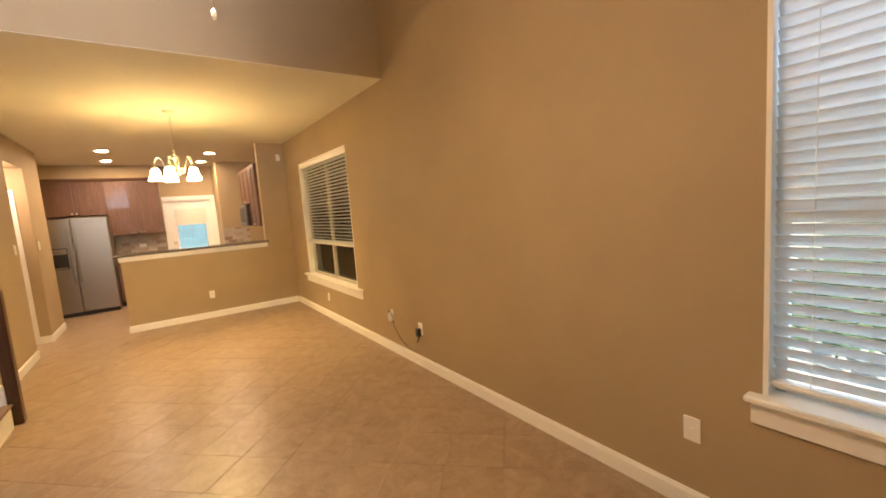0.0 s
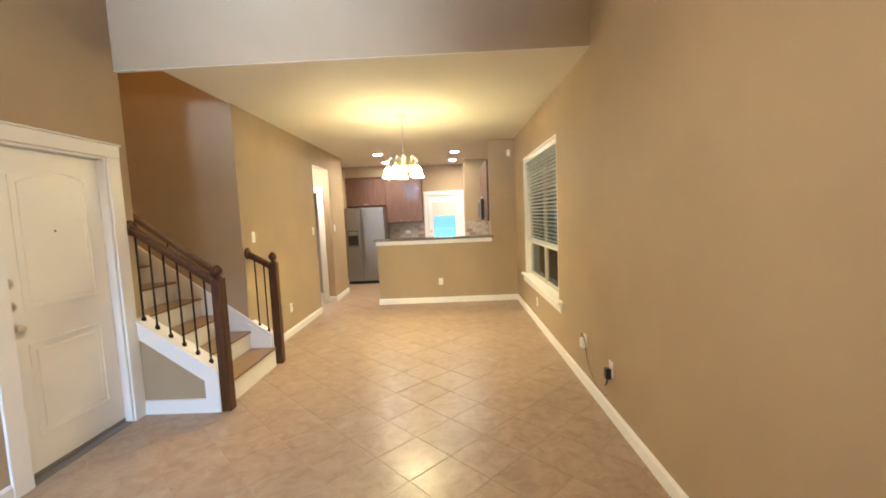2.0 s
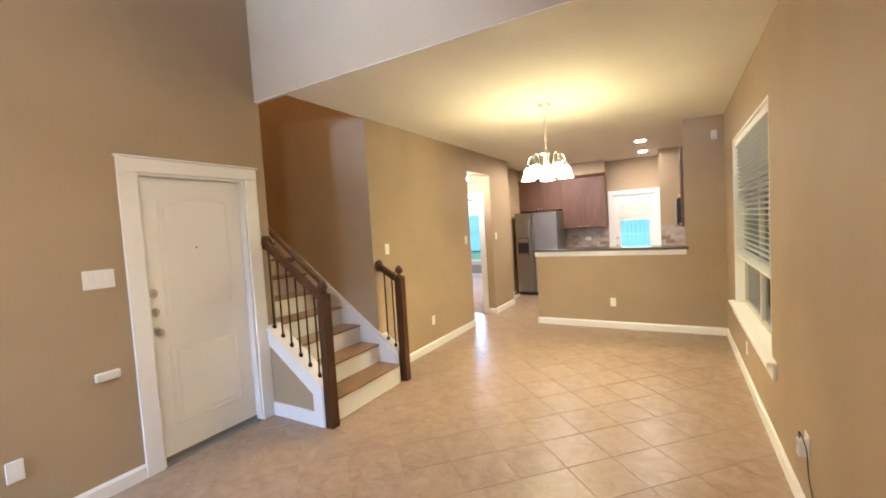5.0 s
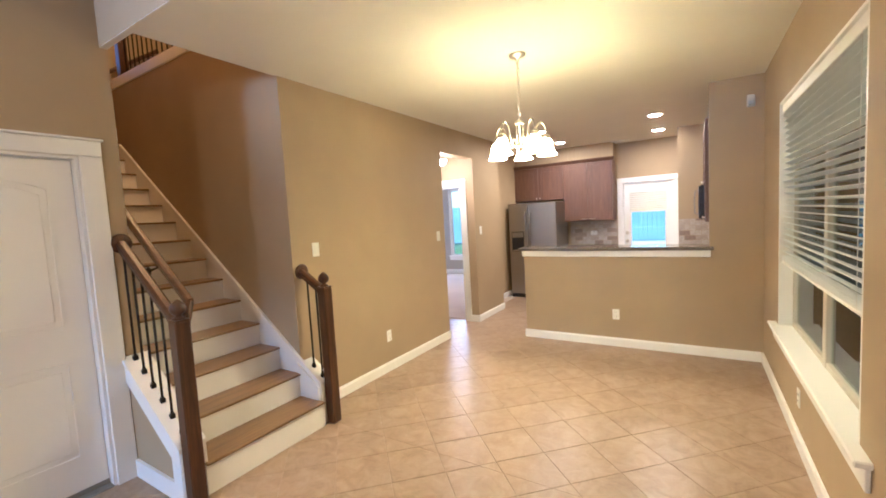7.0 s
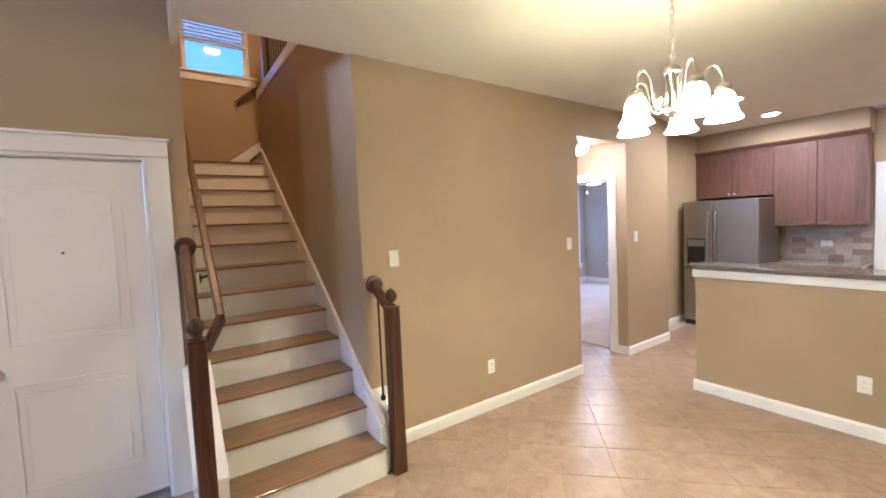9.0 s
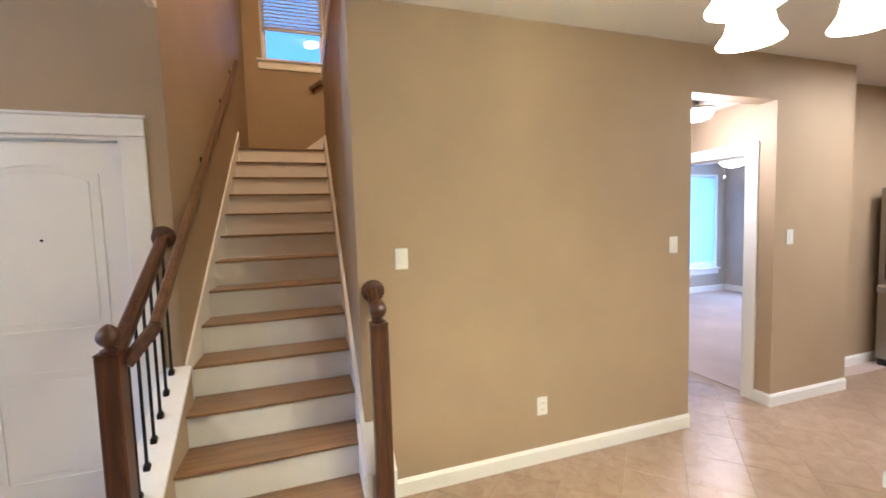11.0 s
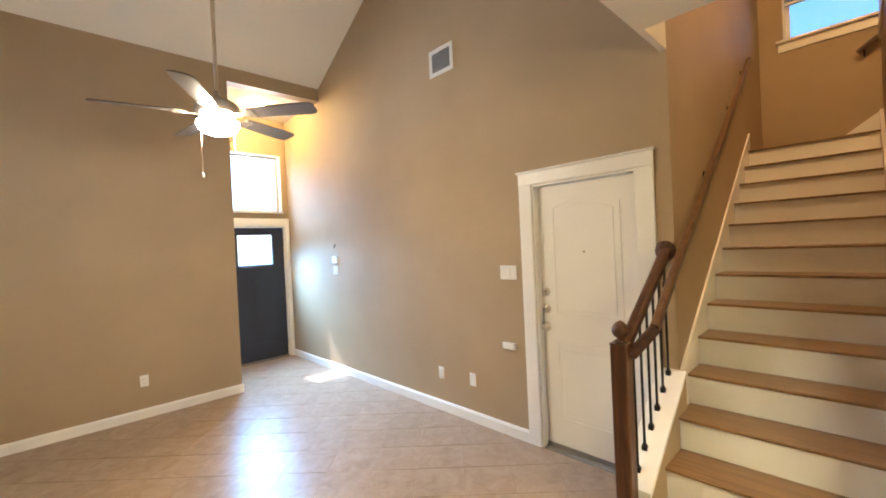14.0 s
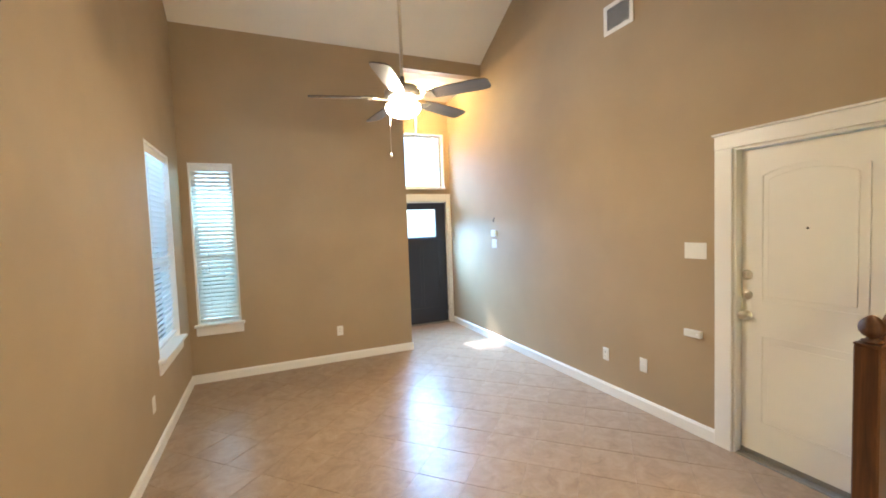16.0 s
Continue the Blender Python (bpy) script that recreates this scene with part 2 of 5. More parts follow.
def ring(bm, outer, inner, axis, a0, a1):
    """A frame between two outlines with the same number of points."""
    def place(p, a):
        return {"x": (a, p[0], p[1]), "y": (p[0], a, p[1]), "z": (p[0], p[1], a)}[axis]
    n = len(outer)
    v = [[bm.verts.new(place(p, a)) for p in pts] for pts, a in ((outer, a0), (outer, a1), (inner, a1), (inner, a0))]
    fs = []
    for k in range(4):
        A, B = v[k], v[(k + 1) % 4]
        fs += [bm.faces.new((A[i], A[(i + 1) % n], B[(i + 1) % n], B[i])) for i in range(n)]
    bmesh.ops.recalc_face_normals(bm, faces=fs)
    return bm


def lathe(bm, prof, seg=24, at=(0, 0, 0), axis="z", cap=True):
    rows = []
    for r, h in prof:
        row = []
        for i in range(seg):
            a = 2 * math.pi * i / seg
            p = (r * math.cos(a), r * math.sin(a), h)
            if axis == "x":
                p = (p[2], p[0], p[1])
            elif axis == "y":
                p = (p[1], p[2], p[0])
            row.append(bm.verts.new((p[0] + at[0], p[1] + at[1], p[2] + at[2])))
        rows.append(row)
    fs = []
    for A, B in zip(rows, rows[1:]):
        for i in range(seg):
            f = bm.faces.new((A[i], A[(i + 1) % seg], B[(i + 1) % seg], B[i]))
            f.smooth = True
            fs.append(f)
    if cap:
        fs += [bm.faces.new(rows[0]), bm.faces.new(rows[-1])]
    bmesh.ops.recalc_face_normals(bm, faces=fs)
    return bm


def tube(bm, pts, r, seg=8):
    pts = [Vector(p) for p in pts]
    rows, up = [], None
    for i, p in enumerate(pts):
        d = (pts[min(i + 1, len(pts) - 1)] - pts[max(i - 1, 0)]).normalized()
        if up is None:
            up = Vector((0, 0, 1)) if abs(d.z) < 0.9 else Vector((1, 0, 0))
        side = d.cross(up).normalized()
        up = side.cross(d).normalized()
        rows.append([bm.verts.new(p + r * (math.cos(a) * side + math.sin(a) * up)) for a in (2 * math.pi * k / seg for k in range(seg))])
    fs = []
    for A, B in zip(rows, rows[1:]):
        for k in range(seg):
            f = bm.faces.new((A[k], A[(k + 1) % seg], B[(k + 1) % seg], B[k]))
            f.smooth = True
            fs.append(f)
    fs += [bm.faces.new(rows[0]), bm.faces.new(rows[-1])]
    bmesh.ops.recalc_face_normals(bm, faces=fs)
    return bm


def ball(bm, at, r, flat=1.0):
    prof = [(max(0.001, r * math.sin(math.pi * k / 10)), -r * flat * math.cos(math.pi * k / 10)) for k in range(11)]
    return lathe(bm, prof, 16, at)


def to_mesh(name, bm, material):
    me = bpy.data.meshes.new(name)
    bm.to_mesh(me)
    bm.free()
    me.materials.append(material)
    return me


def structure(name, bm, material, label=""):
    ob = new(name, to_mesh(name, bm, material))
    return tagged(ob, label, "", "", "structure")


def thing(name, at, label, category, group="", rz=0.0, kind=""):
    ob = new(name)
    ob.empty_display_size = 0.1
    ob.matrix_world = pose(*at, 0, 0, rz)
    return tagged(ob, label, category, group, kind)


def part(name, bm, material, parent, label=""):
    ob = new(name, to_mesh(name, bm, material))
    ob.parent = parent
    return tagged(ob, label)


def piece(name, me, parent, at=(0, 0, 0), rot=(0, 0, 0)):
    ob = new(name, me)
    ob.parent = parent
    ob.matrix_basis = pose(*at, *rot)
    return ob


def moved(bm, x, y, z):
    bmesh.ops.translate(bm, verts=bm.verts, vec=(x, y, z))
    return bm


def cut_wall(axis, c0, c1, a0, a1, z0, z1, holes=()):
    """A wall from a0 to a1 along the other axis, c0 to c1 thick, with holes (a0, a1, z0, z1)."""
    bm = bmesh.new()
    us = sorted({a0, a1, *(h[0] for h in holes), *(h[1] for h in holes)})
    ws = sorted({z0, z1, *(h[2] for h in holes), *(h[3] for h in holes)})
    grid, cells = {}, set()
    for i in range(len(us) - 1):
        for k in range(len(ws) - 1):
            u, w = (us[i] + us[i + 1]) / 2, (ws[k] + ws[k + 1]) / 2
            if not any(h[0] < u < h[1] and h[2] < w < h[3] for h in holes):
                cells.add((i, k))
    def vert(i, k, s):
        if (i, k, s) not in grid:
            c = (c0, c1)[s]
            grid[i, k, s] = bm.verts.new((c, us[i], ws[k]) if axis == "x" else (us[i], c, ws[k]))
        return grid[i, k, s]
    for i, k in cells:
        for s in (0, 1):
            bm.faces.new([vert(i, k, s), vert(i + 1, k, s), vert(i + 1, k + 1, s), vert(i, k + 1, s)])
        for di, dk, p, q in ((-1, 0, (0, 0), (0, 1)), (1, 0, (1, 0), (1, 1)), (0, -1, (0, 0), (1, 0)), (0, 1, (0, 1), (1, 1))):
            if (i + di, k + dk) not in cells:
                a, b = (i + p[0], k + p[1]), (i + q[0], k + q[1])
                bm.faces.new([vert(*a, 0), vert(*b, 0), vert(*b, 1), vert(*a, 1)])
    bmesh.ops.recalc_face_normals(bm, faces=bm.faces)
    return bm


# ---- openings ----
W_DIN = (4.51, 6.42, 0.575, 2.30)        # dining window in the east wall
W_LIV = (-0.37, 0.455, 0.655, 2.37)      # living window in the east wall
W_FRT = (1.51, 1.937, 0.64, 2.397)     # front window
D_GAR = (2.505, 3.290, 0.0, 2.062)          # garage door in the west wall
D_FRT = (-1.60, -0.69, 0.0, 2.04)        # front door
W_TRN = (-1.575, -0.71, 2.26, 3.14)      # transom over it
D_BCK = (0.335, 1.15, 0.0, 2.02)         # kitchen back door
D_BED = (-2.31, -1.50, 0.0, 2.03)        # bedroom door
W_STR = (3.72, 4.52, 3.745, 4.85)         # stair window
W_BED = (-4.38, -3.38, 0.50, 2.33)
W_BD2 = (10.60, 11.88, 0.47, 2.30)
BN, BW = 12.10, -5.05                    # bedroom far walls

# ---- walls ----
structure("wall_east", cut_wall("x", WR, WR + T, FY - T, BKY, 0, TOP + 0.2, [W_DIN, W_LIV]), M_WALL, "tan painted wall with two windows and white sills")
structure("wall_south", cut_wall("y", FY - T, FY, ALX, WR, 0, SPRING, [W_FRT]), M_WALL, "tan painted front wall with a narrow window")
structure("beam_entry", box(WL, ALX, FY - T, FY, ALCZ, SPRING), M_WALL, "tan painted beam over the entry alcove")
structure("wall_alcove", box(ALX, ALX + T, DY, FY - T, 0, SPRING), M_WALL, "tan painted side wall of the entry alcove")
structure("wall_door", cut_wall("y", DY - T, DY, WL, ALX + T, 0, SPRING, [D_FRT, W_TRN]), M_WALL, "tan painted wall around front door and transom")
structure("wall_west", cut_wall("x", WL - T, WL, DY - T, SWL - T, 0, TOP + 0.2, [D_GAR]), M_WALL, "tall tan painted wall with the garage door")
structure("wall_stair_south", box(-5.0, WL, SWL - T, SWL, 0, TOP + 0.2), M_WALL, "tan painted stairwell wall behind the handrail")
structure("wall_stair_north", box(-4.2, WS, SWR, SWR + T, 0, 3.235), M_WALL, "tan painted stairwell wall below the upper railing")
structure("wall_stair_end", cut_wall("x", -5.0 - T, -5.0, SWL - T, 8.0, 0, TOP + 0.2, [W_STR]), M_WALL, "tan painted wall at the stair landing")
structure("wall_header", box(WL, WR, HY, HY + 0.038, CZ + 0.004, TOP + 0.1), M_WALL, "tall tan painted wall above the dining ceiling")
structure("wall_hall", cut_wall("x", WS - T, WS, SWR + T, 8.57, 0, CZ, [(6.79, 7.65, 0, 2.41)]), M_WALL, "tan painted wall with an open passage to the hall")
structure("wall_bedroom", cut_wall("y", 7.652, 7.652 + T, BW, WS - T, 0, CZ, [D_BED]), M_WALL, "tan painted hall wall with the bedroom door")
structure("wall_hall_end", box(-2.75, -2.6, SWR + T, 7.652, 0, CZ), M_WALL)
structure("wall_kitchen_west", box(-1.60 - T, -1.60, 8.57 - T, BKY, 0, CZ), M_WALL, "tan painted wall beside the refrigerator")
structure("wall_kitchen_north", cut_wall("y", BKY, BKY + T, -1.74, WR + T, 0, CZ, [D_BCK]), M_WALL, "tan painted kitchen wall with the back door")
structure("wall_kitchen_block", box(1.24, WR, 9.60, BKY, 0, CZ), M_WALL, "tan painted wall beside the back door")
structure("wall_soffit", box(-1.60, 0.235, 10.115, BKY, 2.455, CZ), M_WALL, "tan painted soffit above the cabinets")
structure("wall_half", box(-0.38, 1.585, HWY, HWY + T, 0, 1.03), M_WALL, "tan painted half wall between dining and kitchen")
structure("wall_column", box(1.585, WR, HWY, HWY + T, 0, CZ), M_WALL, "tan painted wall end beside the half wall")
structure("wall_bedroom_north", cut_wall("y", BN, BN + T, BW - T, -1.6, 0, CZ, [W_BED]), M_GREYWALL, "grey painted bedroom wall with window")
structure("wall_bedroom_west", cut_wall("x", BW - T, BW, 8.14, BN, 0, CZ, [W_BD2]), M_GREYWALL, "grey painted bedroom wall with window")
structure("wall_bedroom_east", box(-1.88, -1.745, 8.58, BN, 0, CZ), M_GREYWALL)
structure("wall_upper_north", box(-5.0, WR, 8.0, 8.14, 3.05, TOP + 0.1), M_WALL)
structure("wall_upper_east", box(-1.2, -1.06, HY + 0.04, 8.0, 3.05, TOP + 0.1), M_WALL)

# ---- floors and ceilings ----
structure("floor", box(-2.75, WR + T, DY - T, BKY + T, -0.12, -0.0026), M_GROUT, "beige ceramic tile floor laid diagonally with thin grout")
structure("floor_bedroom", box(BW - T, -1.43, 7.725, BN + T, -0.10, 0.004), M_CARPET, "beige bedroom floor")
structure("floor_upper", box(-4.2, -1.2, SWR + T, 8.0, CZ + 0.3, 3.05), M_CARPET)
bm = bmesh.new()
bx(bm, -1.30, WR, HY + 0.002, BKY, CZ, CZ + 0.3)
bx(bm, WL, -1.30, HY + 0.002, SWL, CZ, CZ + 0.3)
bx(bm, -1.74, -1.30, 8.43, BKY, CZ, CZ + 0.3)
structure("ceiling_dining", bm, M_CEIL, "white textured ceiling over dining area and kitchen")
bm = bmesh.new()
bx(bm, -2.75, WS - T, SWR + T, 7.652, 2.46, 2.52)
structure("ceiling_hall", bm, M_CEIL)
structure("ceiling_bedroom", box(BW - T, -1.42, 7.8, BN + T, CZ, CZ + 0.1), M_CEIL)
structure("ceiling_alcove", box(WL, ALX, DY, FY - T, ALCZ, 3.75), M_CEIL, "white ceiling of the entry alcove")
RISE = 0.555
y1 = FY + (TOP - SPRING) / RISE
bm = bmesh.new()
prism(bm, [(FY - T, SPRING - T * RISE), (FY, SPRING), (y1, TOP), (HY, TOP), (HY, TOP + 0.12), (y1, TOP + 0.12), (FY - T, SPRING + 0.12)], "x", WL, WR)
structure("ceiling_living", bm, M_CEIL, "white sloped ceiling of the living room")
structure("ceiling_upper", box(-5.14, -1.06, SWL - T, 8.14, 5.24, TOP + 0.12), M_CEIL)

# ---- skirting boards ----
def skirting(x0, y0, x1, y1, n, h=0.098):
    """A board along the wall from (x0, y0) to (x1, y1), standing out by the normal n."""
    t = 0.016
    bm = bmesh.new()
    prof = [(0.0, 0.0), (t, 0.0), (t, h - 0.018), (t * 0.55, h - 0.006), (t * 0.45, h), (0.0, h)]
    for p in ((x0, y0), (x1, y1)):
        for d, z in prof:
            bm.verts.new((p[0] + n[0] * d, p[1] + n[1] * d, z))
    bm.verts.ensure_lookup_table()
    k = len(prof)
    fs = [bm.faces.new([bm.verts[i], bm.verts[(i + 1) % k], bm.verts[k + (i + 1) % k], bm.verts[k + i]]) for i in range(k)]
    fs += [bm.faces.new(bm.verts[:k]), bm.faces.new(bm.verts[k:])]
    bmesh.ops.recalc_face_normals(bm, faces=fs)
    structure("baseboard", bm, M_TRIM, "white painted baseboard")


skirting(WR, FY, WR, HWY, (-1, 0))
skirting(ALX, FY, WR - 0.016, FY, (0, 1))
skirting(ALX, DY, ALX, FY + 0.016, (-1, 0))
skirting(WL, DY + 0.02, WL, D_GAR[0] - 0.115, (1, 0))
skirting(WS, 4.60, WS, 6.79, (1, 0))
skirting(WS, 7.652, WS, 8.57, (1, 0))
skirting(-1.425, 7.652, WS + 0.016, 7.652, (0, -1))
skirting(-1.60, 8.57, -1.60, BKY, (1, 0))
skirting(-0.38, HWY, WR - 0.016, HWY, (0, -1))
skirting(-0.38, HWY - 0.016, -0.38, HWY + T, (-1, 0))
skirting(BW, BN, -1.88, BN, (0, -1), 0.12)
skirting(BW, 7.8, BW, BN - 0.016, (1, 0), 0.12)

# ---- windows ----
def window(name, axis, face, out, hole, label, sill=(0.05, 0.05), rail=0.5, mullion=False, stand=0.055, apron=True, glassmat=None, sash=None):
    """A window in a hole (a0, a1, z0, z1) of a wall with its inner face there; out: +1 or -1 away from the room."""
    a0, a1, z0, z1 = hole
    def b(p0, p1, c0, c1, w0, w1, bev=0.0):
        lo, hi = sorted((face + out * c0, face + out * c1))
        return box(lo, hi, p0, p1, w0, w1, bev=bev) if axis == "x" else box(p0, p1, lo, hi, w0, w1, bev=bev)
    mid = ((a0 + a1) / 2)
    loc = (face, mid, z0) if axis == "x" else (mid, face, z0)
    th = thing(name, loc, label, "window", kind="structure")
    def put(n, bm, m, lab=""):
        return part(n, moved(bm, -loc[0], -loc[1], -loc[2]), m, th, lab)
    d = T - 0.012
    put("jamb", b(a0, a0 + 0.018, 0.0, d, z0, z1), M_TRIM)
    put("jamb", b(a1 - 0.018, a1, 0.0, d, z0, z1), M_TRIM)
    put("head_jamb", b(a0 + 0.018, a1 - 0.018, 0.0, d, z1 - 0.018, z1), M_TRIM)
    put("window_sill", b(a0 - sill[0], a1 + sill[1], -0.055, d, z0 - 0.022, z0 + 0.006, 0.006), M_TRIM, "white painted window sill")
    if apron:
        put("apron", b(a0 - sill[0] + 0.015, a1 + sill[1] - 0.015, -0.018, -0.0005, z0 - 0.119, z0 - 0.023, 0.003), M_TRIM)
    f0, f1 = 0.085, 0.122
    sash = sash or M_TRIM
    s = 0.038
    put("stile", b(a0 + 0.018, a0 + 0.018 + s, f0, f1, z0, z1 - 0.018, 0.003), sash)
    put("stile", b(a1 - 0.018 - s, a1 - 0.018, f0, f1, z0, z1 - 0.018, 0.003), sash)
    put("top_rail", b(a0 + 0.018 + s, a1 - 0.018 - s, f0, f1, z1 - 0.018 - s, z1 - 0.018, 0.003), sash)
    put("bottom_rail", b(a0 + 0.018 + s, a1 - 0.018 - s, f0, f1, z0, z0 + s, 0.003), sash)
    if rail:
        zr = z0 + (z1 - z0) * rail
        put("meeting_rail", b(a0 + 0.018 + s, a1 - 0.018 - s, f0 - 0.006, f1, zr - 0.024, zr + 0.024, 0.003), sash)
    cuts = [(a0 + 0.05, a1 - 0.05)]
    if mullion:
        put("mullion", b(mid - 0.035, mid + 0.035, f0 - 0.004, f1 + 0.002, z0, z1 - 0.02, 0.003), sash)
        cuts = [(a0 + 0.05, mid - 0.03), (mid + 0.03, a1 - 0.05)]
    for c in cuts:
        g = put("pane", b(c[0], c[1], 0.103, 0.107, z0 + 0.03, z1 - 0.05), glassmat or M_GLASS)
        g.visible_shadow = False
    return th


window("window_1", "x", WR, 1, W_DIN, "white double window with wide painted sill, blind half raised", (0.15, 0.12), 0, True, sash=M_SASH)
window("window_2", "x", WR, 1, W_LIV, "tall white sash window with painted sill", (0.05, 0.05), 0.42)
window("window_3", "y", FY, -1, W_FRT, "narrow tall white sash window with painted sill", (0.035, 0.03), 0.42)
window("window_4", "x", -5.0, -1, W_STR, "white stair landing window with sill", (0.06, 0.09), 0, glassmat=M_GLASS_BLUE)
window("window_5", "y", DY, -1, W_TRN, "white transom window above the front door", (0.0, 0.0), 0, apron=False, sash=M_SASH)
window("window_6", "y", BN, 1, W_BED, "white bedroom window", (0.05, 0.05), 0)
window("window_7", "x", BW, -1, W_BD2, "white bedroom window", (0.05, 0.05), 0)


def blind(axis, face, out, hole, bottom, tilt, label, pitch=0.044, stacked=0, depth=0.042):
    a0, a1, z0, z1 = hole
    a0, a1 = a0 + 0.022, a1 - 0.022
    mid, n = (a0 + a1) / 2, a1 - a0
    c = face + out * depth
    rz = 90 if axis == "x" else 0
    th = thing("window_blind", (c, mid, bottom) if axis == "x" else (mid, c, bottom), label, "blind", rz=rz)
    part("valance", box(-n / 2, n / 2, -0.028, 0.028, z1 - 0.085 - bottom, z1 - 0.02 - bottom, bev=0.004), M_TRIM, th)
    part("bottom_rail", box(-n / 2, n / 2, -0.026, 0.026, 0.0, 0.022, bev=0.005), M_TRIM, th)
    bm = bmesh.new()
    w = 0.025
    pts = [(-w, 0.0), (-w * 0.4, 0.0025), (w * 0.4, 0.0025), (w, 0.0), (w, 0.0028), (w * 0.4, 0.0053), (-w * 0.4, 0.0053), (-w, 0.0028)]
    prism(bm, pts, "x", -n / 2, n / 2)
    slat = to_mesh("slat", bm, M_SLAT)
    z = 0.03
    for k in range(stacked):
        piece("slat", slat, th, (0, 0, z))
        z += 0.0125
    top = z1 - 0.09 - bottom
    count = int((top - z) / pitch)
    step = (top - z) / max(count, 1)
    for k in range(count):
        piece("slat", slat, th, (0, 0, z + (k + 0.5) * step), (tilt, 0, 0))
    for x in (-n / 2 + 0.12, n / 2 - 0.12):
        part("ladder_cord", box(x - 0.0012, x + 0.0012, -0.027, -0.025, 0.02, top), M_PLASTIC, th)
        part("ladder_cord", box(x - 0.0012, x + 0.0012, 0.025, 0.027, 0.02, top), M_PLASTIC, th)
    return th


blind("x", WR, 1, W_DIN, 1.075, 14, "white slatted blind half raised in the dining window", stacked=3)
blind("x", WR, 1, W_LIV, 0.70, 58, "white slatted blind lowered over the window, slats tilted")
blind("y", FY, -1, W_FRT, 0.675, -44, "white slatted blind lowered over the narrow window")
M_SHADE_CLOTH = mat("shade_cloth", (0.62, 0.70, 0.80), 0.8)
cn = M_SHADE_CLOTH.node_tree
tl, mx2 = cn.nodes.new("ShaderNodeBsdfTranslucent"), cn.nodes.new("ShaderNodeMixShader")
tl.inputs["Color"].default_value = (0.70, 0.76, 0.84, 1)
mx2.inputs[0].default_value = 0.6
cn.links.new(cn.nodes["Principled BSDF"].outputs[0], mx2.inputs[1])
cn.links.new(tl.outputs[0], mx2.inputs[2])
cn.links.new(mx2.outputs[0], cn.nodes["Material Output"].inputs["Surface"])
rs = thing("roller_shade", (BW - 0.03, 11.24, 0.50), "white cloth roller shade lowered over the bedroom window", "blind", rz=90)
part("cloth", box(-0.612, 0.612, -0.0008, 0.0008, 0.10, 1.74), M_SHADE_CLOTH, rs)
part("roller", lathe(bmesh.new(), [(0.02, -0.615), (0.02, 0.615)], 16, (0, 0, 1.755), "x"), M_SLAT, rs)
for z in (0.0, 0.045, 0.085):
    part("hem_bar", box(-0.614, 0.614, -0.008, 0.008, z, z + 0.020, bev=0.003), M_SLAT, rs)
blind("x", -5.0, -1, W_STR, 4.145, 55, "white slatted blind raised above the stair landing", stacked=2)

# ---- doors ----
def casing(name, axis, face, out, hole, w=0.105, cap=True, thick=0.02, head=0.12, sides=(1, 1)):
    """Painted boards round a door opening, on the room side of a wall."""
    a0, a1, _, z1 = hole
    def b(p0, p1, c0, c1, w0, w1, bev=0.003):
        lo, hi = sorted((face - out * c0, face - out * c1))
        return box(lo, hi, p0, p1, w0, w1, bev=bev) if axis == "x" else box(p0, p1, lo, hi, w0, w1, bev=bev)
    loc = (face, (a0 + a1) / 2, 0) if axis == "x" else ((a0 + a1) / 2, face, 0)
    th = thing(name, loc, "white painted door casing with flat head board", "trim", kind="structure")
    def put(n, bm):
        return part(n, moved(bm, -loc[0], -loc[1], 0), M_TRIM, th)
    for s, (p, q) in zip(sides, ((a0 - w, a0), (a1, a1 + w))):
        if s:
            put("casing_leg", b(p, q, 0.0, thick, 0, z1))
    l, r = (a0 - w * sides[0]), (a1 + w * sides[1])
    put("casing_head", b(l, r, 0.0, thick + 0.003, z1 + 0.001, z1 + head))
    if cap:
        put("casing_cap", b(l - 0.012, r + 0.012, 0.0, thick + 0.016, z1 + head + 0.001, z1 + head + 0.016, 0.004))
    for p, q in ((a0, a0 + 0.016), (a1 - 0.016, a1)):
        put("door_jamb", b(p, q, -T, 0.0, 0, z1, 0))
    put("head_jamb", b(a0 + 0.016, a1 - 0.016, -T, 0.0, z1 - 0.016, z1, 0))
    return th


casing("trim_garage_door", "x", WL, -1, D_GAR, 0.113, head=0.093)
casing("trim_front_door", "y", DY, -1, D_FRT, 0.085, cap=False, head=0.12, sides=(0, 1))
part("casing_leg", box(-0.515, -0.456, 0.0, 0.02, 0, 2.16, bev=0.003), M_TRIM, bpy.data.objects["trim_front_door"])
casing("trim_back_door", "y", BKY, 1, D_BCK, 0.088, cap=False, head=0.088)
casing("trim_bedroom_door", "y", 7.652, 1, D_BED, 0.098, cap=False, head=0.094)


def arch(x0, x1, z0, z1, rise, n=12):
    """A panel outline with an arched top."""
    pts = [(x0, z0), (x1, z0)]
    for k in range(n + 1):
        u = k / n
        pts.append((x1 + (x0 - x1) * u, z1 - rise + rise * math.sin(math.pi * u) ** 0.8))
    return pts


def grown(pts, d):
    cx = sum(p[0] for p in pts) / len(pts)
    cz = (min(p[1] for p in pts) + max(p[1] for p in pts)) / 2
    hx = (max(p[0] for p in pts) - min(p[0] for p in pts)) / 2
    hz = (max(p[1] for p in pts) - min(p[1] for p in pts)) / 2
    return [(cx + (p[0] - cx) * (hx + d) / hx, cz + (p[1] - cz) * (hz + d) / hz) for p in pts]


